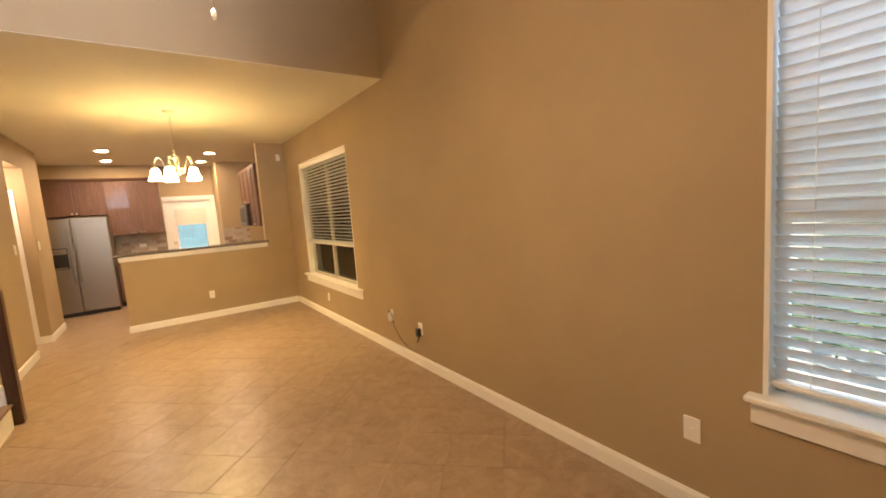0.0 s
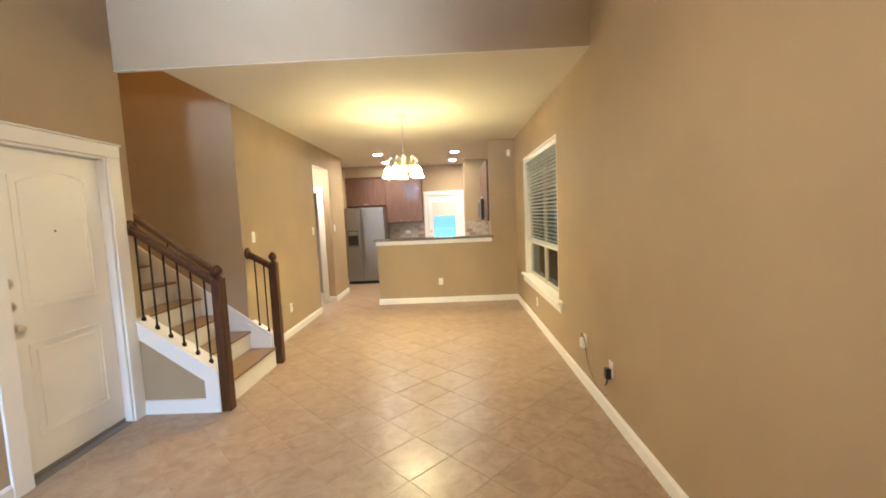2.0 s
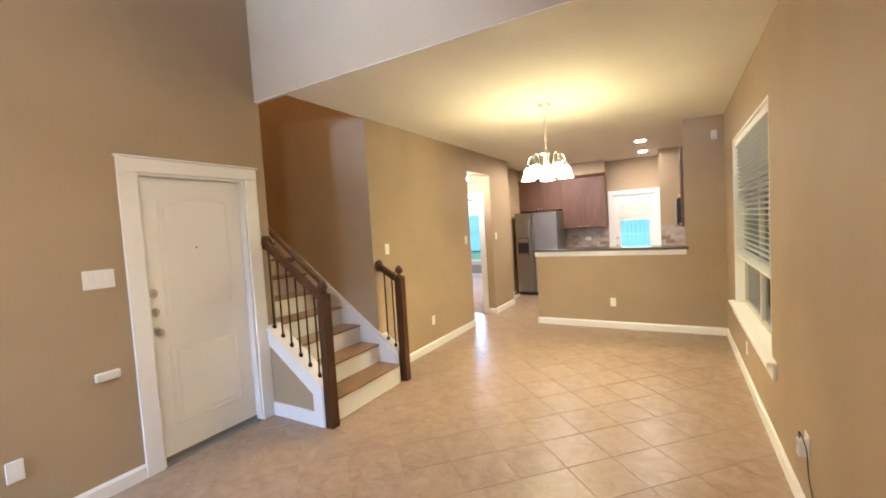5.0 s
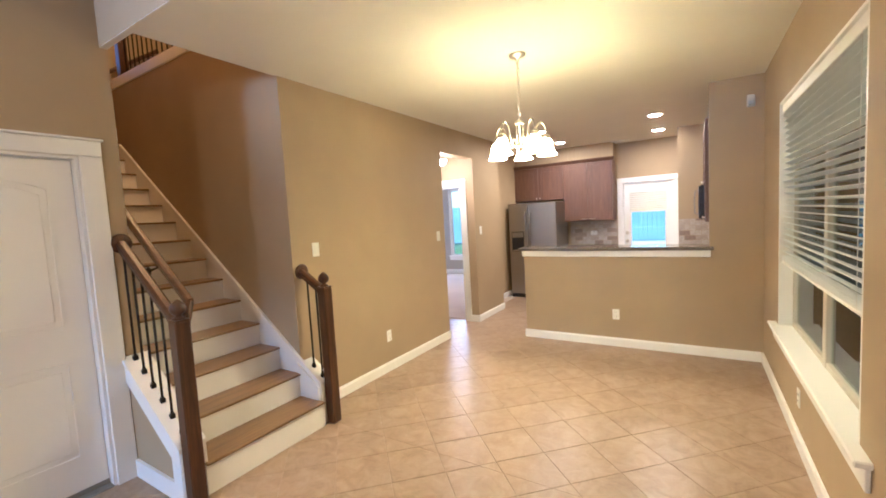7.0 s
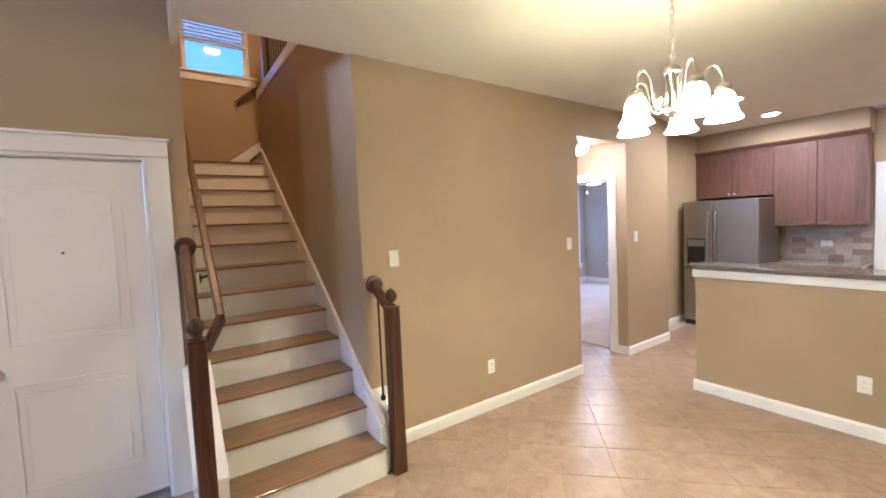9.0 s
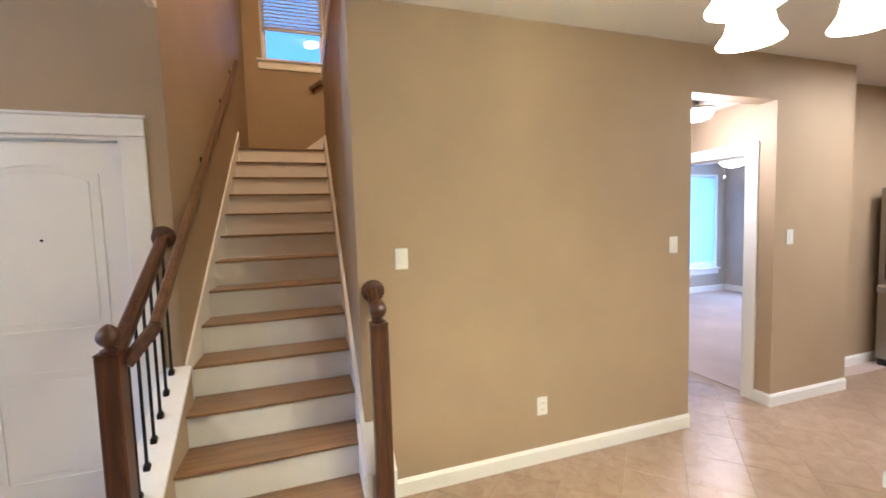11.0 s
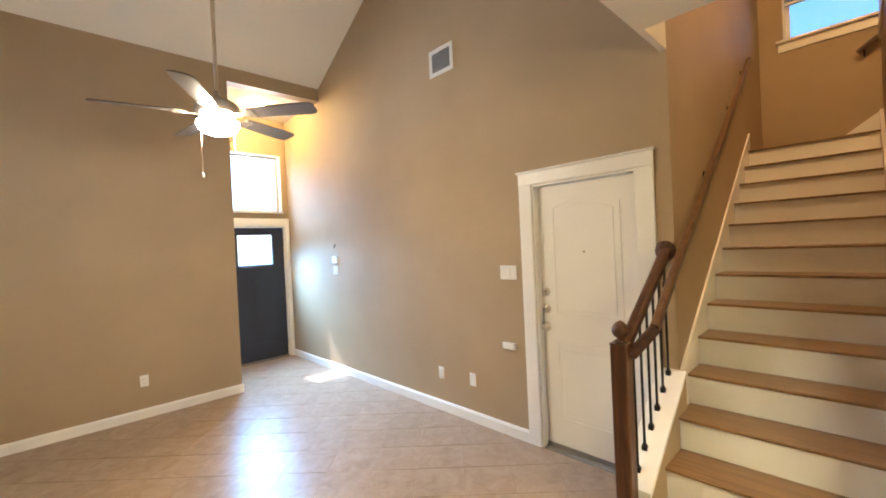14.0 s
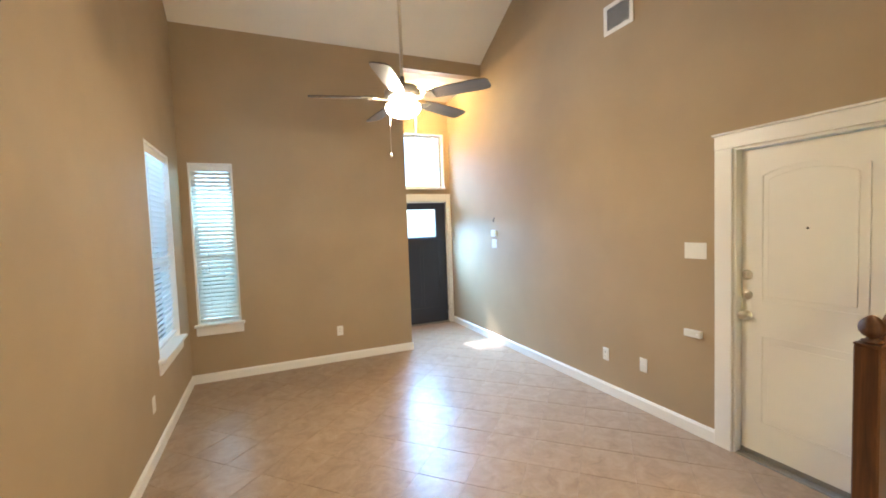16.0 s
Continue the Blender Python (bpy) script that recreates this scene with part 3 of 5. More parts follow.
def knob(parent, x, z, name="knob", lever=False):
    bm = bmesh.new()
    lathe(bm, [(0.030, 0.0), (0.032, -0.006), (0.028, -0.012), (0.013, -0.016), (0.012, -0.035)] if name == "door_knob" else [(0.031, 0.0), (0.032, -0.008), (0.026, -0.016), (0.012, -0.02)], 20, (x, 0, z), "y")
    if name == "door_knob":
        lathe(bm, [(0.012, -0.035), (0.024, -0.042), (0.028, -0.055), (0.024, -0.068), (0.010, -0.074)], 20, (x, 0, z), "y")
    else:
        bx(bm, x - 0.004, x + 0.004, -0.034, -0.018, z - 0.014, z + 0.014, 0.002)
    return part(name, bm, M_NICKEL, parent, "brushed nickel")


gd = thing("door_1", (WL - 0.058, (D_GAR[0] + D_GAR[1]) / 2, 0), "white two panel door with arched top, closed", "door", rz=90, kind="structure")
W2 = 0.373
part("leaf", box(-W2, W2, 0, 0.04, 0.012, 2.041, bev=0.002), M_TRIM, gd)
for lo, hi, rise in ((1.045, 1.93, 0.055), (0.24, 0.835, 0.0)):
    o = arch(-0.260, 0.260, lo, hi, rise)
    bm = bmesh.new()
    ring(bm, o, grown(o, -0.014), "y", -0.0065, 0.001)
    part("panel_moulding", bm, M_TRIM, gd)
    bm = bmesh.new()
    prism(bm, grown(o, -0.045), "y", -0.005, 0.001, 0.004)
    part("panel", bm, M_TRIM, gd)
bm = bmesh.new()
lathe(bm, [(0.0065, 0.001), (0.0065, -0.010), (0.003, -0.012)], 12, (-0.008, 0, 1.529), "y")
part("peephole", bm, M_DARK, gd, "small dark peephole")
knob(gd, -0.336, 1.225, "deadbolt")
knob(gd, -0.336, 1.09, "deadbolt")
knob(gd, -0.336, 0.955, "door_knob")
part("door_sweep", box(-W2, W2, -0.006, 0.0, 0.012, 0.04), M_RUBBER, gd)
structure("threshold_garage", box(WL - T, WL + 0.004, D_GAR[0] + 0.016, D_GAR[1] - 0.016, -0.005, 0.010, bev=0.003), M_RUBBER, "grey metal door threshold")

fd = thing("door_2", ((D_FRT[0] + D_FRT[1]) / 2, DY - 0.055, 0), "dark navy craftsman front door with a small glass lite", "door", rz=180, kind="structure")
G = (-0.240, 0.268, 1.455, 1.91)
bm = bmesh.new()
for a in ((-0.438, G[0], 0.015, 2.02), (G[1], 0.438, 0.015, 2.02), (G[0], G[1], 0.015, G[2]), (G[0], G[1], G[3], 2.02)):
    bx(bm, a[0], a[1], 0, 0.044, a[2], a[3])
part("leaf", bm, M_BLUEDOOR, fd)
for a in ((-0.30, -0.02), (0.02, 0.30)):
    bm = bmesh.new()
    o = [(a[0], 0.25), (a[1], 0.25), (a[1], 1.32), (a[0], 1.32)]
    ring(bm, o, grown(o, -0.015), "y", -0.005, 0.001)
    part("panel_moulding", bm, M_BLUEDOOR, fd)
part("shelf_moulding", box(-0.37, 0.37, -0.018, 0.0, 1.40, 1.435, bev=0.004), M_BLUEDOOR, fd)
g = part("pane", box(G[0], G[1], 0.018, 0.024, G[2], G[3]), M_GLASS, fd, "clear glass lite")
g.visible_shadow = False
for z in (0.25, 1.05, 1.80):
    bm = bmesh.new()
    lathe(bm, [(0.009, z - 0.05), (0.009, z + 0.05)], 10, (0.446, -0.01, 0))
    part("hinge", bm, M_IRON, fd)
structure("threshold_front", box(D_FRT[0] + 0.016, D_FRT[1] - 0.016, DY - T, DY + 0.01, -0.005, 0.014, bev=0.003), M_RUBBER, "metal threshold under the front door")

bd = thing("door_3", ((D_BCK[0] + D_BCK[1]) / 2, BKY + 0.05, 0), "white back door with large glass and a half drawn shade", "door", kind="structure")
bm = bmesh.new()
G2 = (-0.285, 0.285, 0.30, 1.86)
for a in ((-0.39, G2[0], 0.012, 2.0), (G2[1], 0.39, 0.012, 2.0), (G2[0], G2[1], 0.012, G2[2]), (G2[0], G2[1], G2[3], 2.0)):
    bx(bm, a[0], a[1], 0, 0.042, a[2], a[3])
part("leaf", bm, M_TRIM, bd)
o = [(G2[0] - 0.02, G2[2] - 0.02), (G2[1] + 0.02, G2[2] - 0.02), (G2[1] + 0.02, G2[3] + 0.02), (G2[0] - 0.02, G2[3] + 0.02)]
part("glass_frame", ring(bmesh.new(), o, grown(o, -0.035), "y", -0.012, 0.001), M_TRIM, bd)
g = part("pane", box(G2[0], G2[1], 0.02, 0.025, G2[2], G2[3]), M_GLASS, bd)
g.visible_shadow = False
bm = bmesh.new()
for k in range(9):
    z = 1.50 + k * 0.037
    prism(bm, [(-0.018, z), (-0.030, z + 0.018), (-0.018, z + 0.0365), (-0.015, z + 0.0365), (-0.026, z + 0.018), (-0.015, z)], "x", -0.295, 0.295)
part("pleated_shade", bm, M_LINEN, bd, "cream pleated shade half drawn")
part("shade_headrail", box(-0.30, 0.30, -0.04, -0.012, 1.835, 1.875, bev=0.004), M_PLASTIC, bd)
part("shade_bottom_rail", box(-0.297, 0.297, -0.034, -0.013, 1.482, 1.50, bev=0.003), M_PLASTIC, bd)
knob(bd, -0.345, 1.11, "deadbolt")
knob(bd, -0.345, 0.96, "door_knob")

# ---- staircase ----
RISER, RUN, NOSE0 = 0.1858, 0.2515, -0.992
FIRST, OVER, THICK = 0.0134, 0.018, 0.017    # the lowest riser is higher by FIRST
ST0, ST1 = 3.516, 4.420
stair = thing("staircase", (NOSE0, 4.0, 0), "white staircase with oak treads climbing to a landing", "staircase", kind="structure")
def sput(n, bm, m, lab=""):
    return part(n, moved(bm, -NOSE0, -4.0, 0), m, stair, lab)
NST = 13
def step_z(k):
    return FIRST + k * RISER if k else 0.0
for k in range(1, NST + 1):
    xr = NOSE0 - OVER - (k - 1) * RUN
    sput("riser", box(xr - 0.018, xr, ST0, ST1, step_z(k - 1), step_z(k) - THICK), M_TRIM, "white painted riser")
    if k < NST:
        sput("tread", box(xr - RUN - 0.004, xr + OVER, ST0 + 0.001, ST1 - 0.001, step_z(k) - THICK, step_z(k), bev=0.005, seg=2), M_TREAD, "oak tread")
LZ = step_z(NST)
xl = NOSE0 - OVER - (NST - 1) * RUN
sput("tread", box(-5.0, xl + OVER, SWL + 0.001, SWR - 0.001, LZ - THICK, LZ, bev=0.005), M_TREAD, "oak landing")
slope = RISER / RUN
def skirt_z(x):
    return step_z(1) - (x - NOSE0) * slope
for y0, y1, x0 in ((ST1 + 0.001, SWR - 0.001, -1.03), (SWL + 0.001, ST0 - 0.001, WL - 0.005)):
    bm = bmesh.new()
    prism(bm, [(x0, 0.0), (x0, skirt_z(x0) + 0.105), (xl - 0.10, skirt_z(xl - 0.10) + 0.105), (xl - 0.10, 0.0)], "y", y0, y1)
    sput("skirt_board", bm, M_TRIM, "white painted skirt board")
for k in range(1, 4):
    yb = SWR + 0.02 + (k - 1) * 0.25
    sput("riser", box(-4.98, -4.21, yb, yb + 0.018, LZ + (k - 1) * RISER, LZ + k * RISER - 0.026), M_TRIM)
    sput("tread", box(-4.98, -4.21, yb - 0.026, yb + 0.27, LZ + k * RISER - 0.026, LZ + k * RISER, bev=0.006), M_TREAD)
bm = bmesh.new()
prism(bm, [(4.12, LZ), (4.24, LZ), (5.2, LZ + 0.74), (5.2, LZ + 0.90), (4.12, LZ + 0.10)], "x", -4.998, -4.982)
sput("skirt_board", bm, M_TRIM)

# closed string below the open side
kw = thing("stair_knee_wall", (-1.3, 3.47, 0), "low sloped knee wall with white cap and framed tan panel", "wall", kind="structure")
def kput(n, bm, m, lab=""):
    return part(n, moved(bm, 1.3, -3.47, 0), m, kw, lab)
KX = -1.032
KY0, KY1 = 3.395, 3.533
def cap_z(x):
    return 0.325 - (x - KX) * slope * 0.97
bm = bmesh.new()
prism(bm, [(KX, 0.0), (KX, cap_z(KX)), (WL + 0.001, cap_z(WL)), (WL + 0.001, 0.0)], "y", KY0 + 0.012, KY1)
kput("core", bm, M_WALL)
bm = bmesh.new()
prism(bm, [(KX + 0.012, cap_z(KX) - 0.005), (KX + 0.012, cap_z(KX) + 0.02), (WL - 0.10, cap_z(WL - 0.10) + 0.022), (WL - 0.10, cap_z(WL - 0.10) - 0.002)], "y", KY0 - 0.012, KY1 + 0.004)
bmesh.ops.bisect_plane(bm, geom=bm.verts[:] + bm.edges[:] + bm.faces[:], plane_co=(WL + 0.002, 0, 0), plane_no=(-1, 0, 0), clear_outer=True)
kput("cap", bm, M_TRIM, "white painted sloped cap")
bm = bmesh.new()
prism(bm, [(KX, cap_z(KX) - 0.13), (KX, cap_z(KX)), (WL + 0.02, cap_z(WL + 0.02)), (WL + 0.02, cap_z(WL + 0.02) - 0.13)], "y", KY0 - 0.004, KY0 + 0.0119)
kput("panel_rail", bm, M_TRIM)
bm = bmesh.new()
prism(bm, [(KX - 0.10, 0.0), (KX, 0.0), (KX, cap_z(KX) - 0.131), (KX - 0.10, cap_z(KX - 0.10) - 0.131)], "y", KY0 - 0.004, KY0 + 0.0119)
kput("panel_stile", bm, M_TRIM)
kput("panel_base", box(WL + 0.02, KX - 0.10, KY0 - 0.004, KY0 + 0.0119, 0.0, 0.115), M_TRIM)
kput("end_board", box(KX, KX + 0.012, KY0, KY1, 0.0, cap_z(KX)), M_TRIM)

def newel(name, x, y, h, label):
    th = thing(name, (x, y, 0), label, "newel post", "newel posts of the staircase")
    s = 0.041
    part("post", box(-s, s, -s, s, 0.0, h, bev=0.006), M_OAK_Z, th)
    part("chamfer", prism(bmesh.new(), [(-s, -s), (s, -s), (s, s), (-s, s)], "z", h, h + 0.008), M_OAK_Z, th)
    bm = bmesh.new()
    lathe(bm, [(0.031, 0.008), (0.034, 0.014), (0.030, 0.020), (0.018, 0.025), (0.017, 0.031), (0.028, 0.038), (0.039, 0.053), (0.042, 0.068), (0.039, 0.084), (0.030, 0.099), (0.018, 0.111), (0.008, 0.118), (0.001, 0.120)], 20, (0, 0, h))
    part("finial", bm, M_OAK_Z, th, "turned dark wood finial ball")
    return th


N1, N2 = (-0.977, 3.438), (-1.000, 4.505)
newel("newel_post", *N1, 1.085, "dark stained oak newel post with ball finial beside garage door")
newel("newel_post", *N2, 1.085, "dark stained oak newel post with ball finial beside the hall wall")


def rail_bar(bm, p, q, w=0.055, h=0.06):
    """A rounded handrail from p to q."""
    p, q = Vector(p), Vector(q)
    d = (q - p).normalized()
    side = d.cross(Vector((0, 0, 1))).normalized()
    up = side.cross(d)
    prof = [(-0.36, -0.5), (0.36, -0.5), (0.42, -0.15), (0.5, 0.05), (0.46, 0.32), (0.25, 0.48), (-0.25, 0.48), (-0.46, 0.32), (-0.5, 0.05), (-0.42, -0.15)]
    rows = [[bm.verts.new(e + side * w * u + up * h * v) for u, v in prof] for e in (p, q)]
    n = len(prof)
    fs = [bm.faces.new((rows[0][i], rows[0][(i + 1) % n], rows[1][(i + 1) % n], rows[1][i])) for i in range(n)]
    for f in fs:
        f.smooth = False
    fs += [bm.faces.new(rows[0]), bm.faces.new(rows[1])]
    bmesh.ops.recalc_face_normals(bm, faces=fs)
    return bm


def baluster(parent, x, y, z0, z1, shoe=True):
    bm = bmesh.new()
    tube(bm, [(x, y, z0), (x, y, z1)], 0.0075, 8)
    part("baluster", bm, M_IRON, parent, "thin black iron baluster")
    if shoe:
        bm = bmesh.new()
        bx(bm, x - 0.014, x + 0.014, y - 0.014, y + 0.014, z0 - 0.012, z0 + 0.018, 0.004)
        bx(bm, x - 0.011, x + 0.011, y - 0.011, y + 0.011, z0 + 0.0185, z0 + 0.026, 0.003)
        part("baluster_shoe", bm, M_IRON, parent)


r1 = thing("stair_railing", (-1.3, 3.46, 0.5), "dark wood stair railing with black iron balusters", "railing")
o1 = Vector((-1.3, 3.46, 0.5))
A, B = Vector((-1.0, 3.442, 1.06)), Vector((-1.655, 3.450, 1.52))
part("handrail", rail_bar(bmesh.new(), A - o1, B - o1, 0.058, 0.062), M_OAK_X, r1, "dark oak handrail")
bm = bmesh.new()
lathe(bm, [(0.062, 0.002), (0.062, 0.016), (0.052, 0.022), (0.03, 0.023)], 20, tuple(Vector((WL, 3.450, 1.525)) - o1), "x")
part("rosette", bm, M_OAK_X, r1, "round dark oak wall rosette")
for k in range(6):
    x = -1.098 - k * 0.1045
    zr = A.z + (x - A.x) / (B.x - A.x) * (B.z - A.z)
    baluster(r1, x + 1.3, -0.012, cap_z(x) + 0.03 - 0.5, zr - 0.03 - 0.5)

r2 = thing("stair_railing", (-1.15, 4.54, 0.3), "short dark wood stair railing with two iron balusters", "railing")
o2 = Vector((-1.15, 4.54, 0.3))
A2, B2 = Vector((-1.03, 4.510, 1.06)), Vector((-1.262, 4.515, 1.195))
part("handrail", rail_bar(bmesh.new(), A2 - o2, B2 - o2, 0.058, 0.062), M_OAK_X, r2, "dark oak handrail")
bm = bmesh.new()
lathe(bm, [(0.062, 0.002), (0.062, 0.016), (0.052, 0.022), (0.03, 0.023)], 20, tuple(Vector((WS, 4.522, 1.20)) - o2), "x")
part("rosette", bm, M_OAK_X, r2, "round dark oak wall rosette")
bm = bmesh.new()
prism(bm, [(-1.045 + 1.15, -0.3), (-1.045 + 1.15, 0.305 - 0.3), (WS + 0.001 + 1.15, 0.47 - 0.3), (WS + 0.001 + 1.15, -0.3)], "y", -0.135, 0.035)
part("side_curb", bm, M_TRIM, r2, "white painted curb under the balusters")
for x in (-1.105, -1.20):
    zc = 0.305 + (-1.045 - x) * 0.70
    zr = A2.z + (x - A2.x) / (B2.x - A2.x) * (B2.z - A2.z)
    baluster(r2, x + 1.15, -0.03, zc - 0.3 + 0.006, zr - 0.03 - 0.3)

hr = thing("wall_handrail", (-1.1, 3.57, 1.1), "oak handrail bracketed along the stairwell wall", "handrail")
o3 = Vector((-1.1, 3.57, 1.1))
P0, P1 = Vector((-1.10, 3.560, 1.16)), Vector((-3.93, 3.560, 3.30))
bm = bmesh.new()
rail_bar(bm, P0 - o3, P1 - o3, 0.046, 0.05)
part("rail", bm, M_OAK_MID, hr)
bm = bmesh.new()
rail_bar(bm, Vector((-1.0, 3.475, 1.03)) - o3, P0 - o3 + Vector((0.004, 0, -0.004)), 0.046, 0.05)
part("rail_return", bm, M_OAK_X, hr, "short oak return to the newel post")
for f in (0.12, 0.45, 0.75, 0.97):
    p = P0.lerp(P1, f) - o3
    bm = bmesh.new()
    tube(bm, [(p.x, p.y, p.z - 0.025), (p.x, p.y - 0.01, p.z - 0.06), (p.x, SWL - 3.57 + 0.002, p.z - 0.075)], 0.007, 8)
    lathe(bm, [(0.028, 0.002), (0.026, 0.008), (0.008, 0.01)], 14, (p.x, SWL - 3.57, p.z - 0.075), "y")
    part("bracket", bm, M_IRON, hr)
hr2 = thing("wall_handrail", (-4.95, 4.3, 3.385), "short dark handrail on the landing wall", "handrail")
bm = bmesh.new()
rail_bar(bm, (0.03, 0.0, 0.0), (0.03, 1.0, 0.74), 0.045, 0.05)
part("rail", bm, M_OAK_X, hr2)
bm = bmesh.new()
tube(bm, [(0.03, 0.05, 0.015), (-0.05, 0.05, -0.03)], 0.008, 8)
part("bracket", bm, M_IRON, hr2)

up = thing("balcony_railing", (-2.8, SWR + 0.115, 3.235), "upper landing railing with dark iron balusters", "railing")
part("curb", box(-1.42, 1.50, -0.13, 0.09, 0.0, 0.11, bev=0.006), M_TRIM, up, "painted trim board under the balusters")
for k in range(26):
    baluster(up, -1.26 + k * 0.105, 0.0, 0.11, 0.975, False)
part("handrail", rail_bar(bmesh.new(), (-1.36, 0, 0.995), (1.48, 0, 0.995)), M_OAK_X, up)
part("post", box(-1.40, -1.31, -0.045, 0.045, 0.11, 1.055, bev=0.005), M_OAK_Z, up, "dark oak end post")

# ---- kitchen ----
bar = thing("bar_counter", (0.6, HWY, 1.03), "dark granite bar top on a white trimmed half wall", "counter")
part("granite_top", box(-1.045, 1.02, -0.05, 0.30, 0.072, 0.108, bev=0.006, seg=2), M_GRANITE, bar, "polished dark granite slab")
part("trim_board", box(-1.0, 0.995, -0.022, T + 0.022, 0.001, 0.0715, bev=0.003), M_TRIM, bar, "white painted trim under the granite")

fr = thing("refrigerator", (-1.07, 9.49, 0), "stainless steel side by side refrigerator with dispenser", "refrigerator")
part("body", box(-0.445, 0.445, 0.06, 0.74, 0.02, 1.75, bev=0.004), M_STEEL, fr, "dark grey refrigerator sides")
part("kick_grille", box(-0.44, 0.44, 0.03, 0.0595, 0.005, 0.07), M_BLACKPL, fr)
for a0, a1, hx in ((-0.447, -0.075, -0.115), (-0.067, 0.447, -0.03)):
    d = part("door", box(a0, a1, 0.0, 0.058, 0.075, 1.755, bev=0.012, seg=2), M_STEEL, fr)
    bm = bmesh.new()
    tube(bm, [(hx, -0.002, 0.62), (hx, -0.04, 0.66), (hx, -0.045, 1.0), (hx, -0.045, 1.3), (hx, -0.04, 1.56), (hx, -0.002, 1.60)], 0.012, 10)
    part("handle", bm, M_STEEL, d, "long vertical bar handle")
dsp = part("dispenser", box(-0.395, -0.16, -0.006, 0.001, 0.87, 1.24, bev=0.004), M_BLACKPL, fr, "black water dispenser panel")
part("dispenser_tray", box(-0.37, -0.185, -0.014, -0.0065, 0.88, 0.90), M_STEEL, dsp)
part("control_panel", box(-0.385, -0.17, -0.010, -0.0065, 1.13, 1.225, bev=0.002), M_STEEL, dsp)


def cabinet(x0, x1, z0, z1, doors, label, group, y0=10.08, y1=BKY - 0.002, pull="low", mat_=None, rz=0, at=None):
    """A wall cabinet facing local -y, with framed doors and bar pulls."""
    w, d = x1 - x0, y1 - y0
    loc = at or ((x0 + x1) / 2, y0, z0)
    th = thing("wall_cabinet", loc, label, "cabinet", group, rz)
    h = z1 - z0
    part("body", box(-w / 2, w / 2, 0.021, d, 0, h), M_CHERRY, th)
    dw = w / doors
    for k in range(doors):
        c0, c1 = -w / 2 + k * dw + 0.003, -w / 2 + (k + 1) * dw - 0.003
        dr = part("door", box(c0, c1, 0.004, 0.0205, 0.004, h - 0.004, bev=0.002), M_CHERRY, th)
        o = [(c0, 0.004), (c1, 0.004), (c1, h - 0.004), (c0, h - 0.004)]
        part("door_frame", ring(bmesh.new(), o, grown(o, -0.058), "y", -0.004, 0.0045), M_CHERRY, dr)
        part("door_panel", box(c0 + 0.085, c1 - 0.085, -0.001, 0.0045, 0.09, h - 0.09, bev=0.003), M_CHERRY, dr)
        s = 1 if k % 2 == 0 else -1
        hx = (c1 - 0.075 if s > 0 else c0 + 0.075)
        bm = bmesh.new()
        if pull == "bar":
            tube(bm, [(hx - 0.05 * 1, -0.004, 0.03), (hx - 0.05, -0.03, 0.03), (hx + 0.05, -0.03, 0.03), (hx + 0.05, -0.004, 0.03)], 0.005, 8)
        else:
            lathe(bm, [(0.006, -0.003), (0.006, -0.015), (0.014, -0.02), (0.014, -0.028), (0.006, -0.032)], 12, (c1 - 0.03 if s > 0 else c0 + 0.03, 0, 0.04), "y")
        part("handle", bm, M_NICKEL, dr, "nickel pull")
    return th


GC = "cherry kitchen wall cabinets"
cabinet(-1.60, -0.645, 1.80, 2.43, 2, "cherry wall cabinet above the refrigerator", GC, pull="knob")
cabinet(-0.64, 0.225, 1.375, 2.43, 2, "tall cherry wall cabinet with two framed doors", GC, pull="bar")
crown = thing("cabinet_crown", (-0.69, 10.06, 2.43), "cherry crown moulding along the wall cabinets", "moulding")
part("moulding", prism(bmesh.new(), [(0.012, 0.0005), (0.004, 0.012), (-0.028, 0.04), (-0.032, 0.058), (0.05, 0.058), (0.05, 0.0005)], "x", -0.91, 0.945), M_CHERRY, crown)
cabinet(0, 0.80, 1.80, 2.45, 2, "cherry wall cabinet above the microwave", GC, y0=0, y1=0.44, pull="knob", rz=-90, at=(1.56, 8.55, 1.80))
cabinet(0, 0.72, 1.375, 2.45, 2, "cherry wall cabinet beside the column", GC, y0=0, y1=0.44, pull="knob", rz=-90, at=(1.56, 7.785, 1.375))
mw = thing("microwave", (1.50, 8.55, 1.385), "stainless over range microwave with dark door glass", "microwave", rz=-90)
part("body", box(-0.38, 0.38, 0.02, 0.515, 0.0, 0.41, bev=0.004), M_BLACKPL, mw)
dr = part("door", box(-0.38, 0.20, 0.0, 0.0195, 0.01, 0.40, bev=0.005), M_STEEL, mw)
part("window", box(-0.33, 0.12, -0.002, 0.0, 0.07, 0.34), M_BLACKPL, dr)
part("control_panel", box(0.205, 0.38, 0.0, 0.0195, 0.01, 0.40, bev=0.003), M_BLACKPL, mw)
bm = bmesh.new()
tube(bm, [(0.165, 0.0, 0.05), (0.165, -0.04, 0.07), (0.165, -0.045, 0.2), (0.165, -0.04, 0.34), (0.165, 0.0, 0.36)], 0.009, 8)
part("handle", bm, M_STEEL, dr)


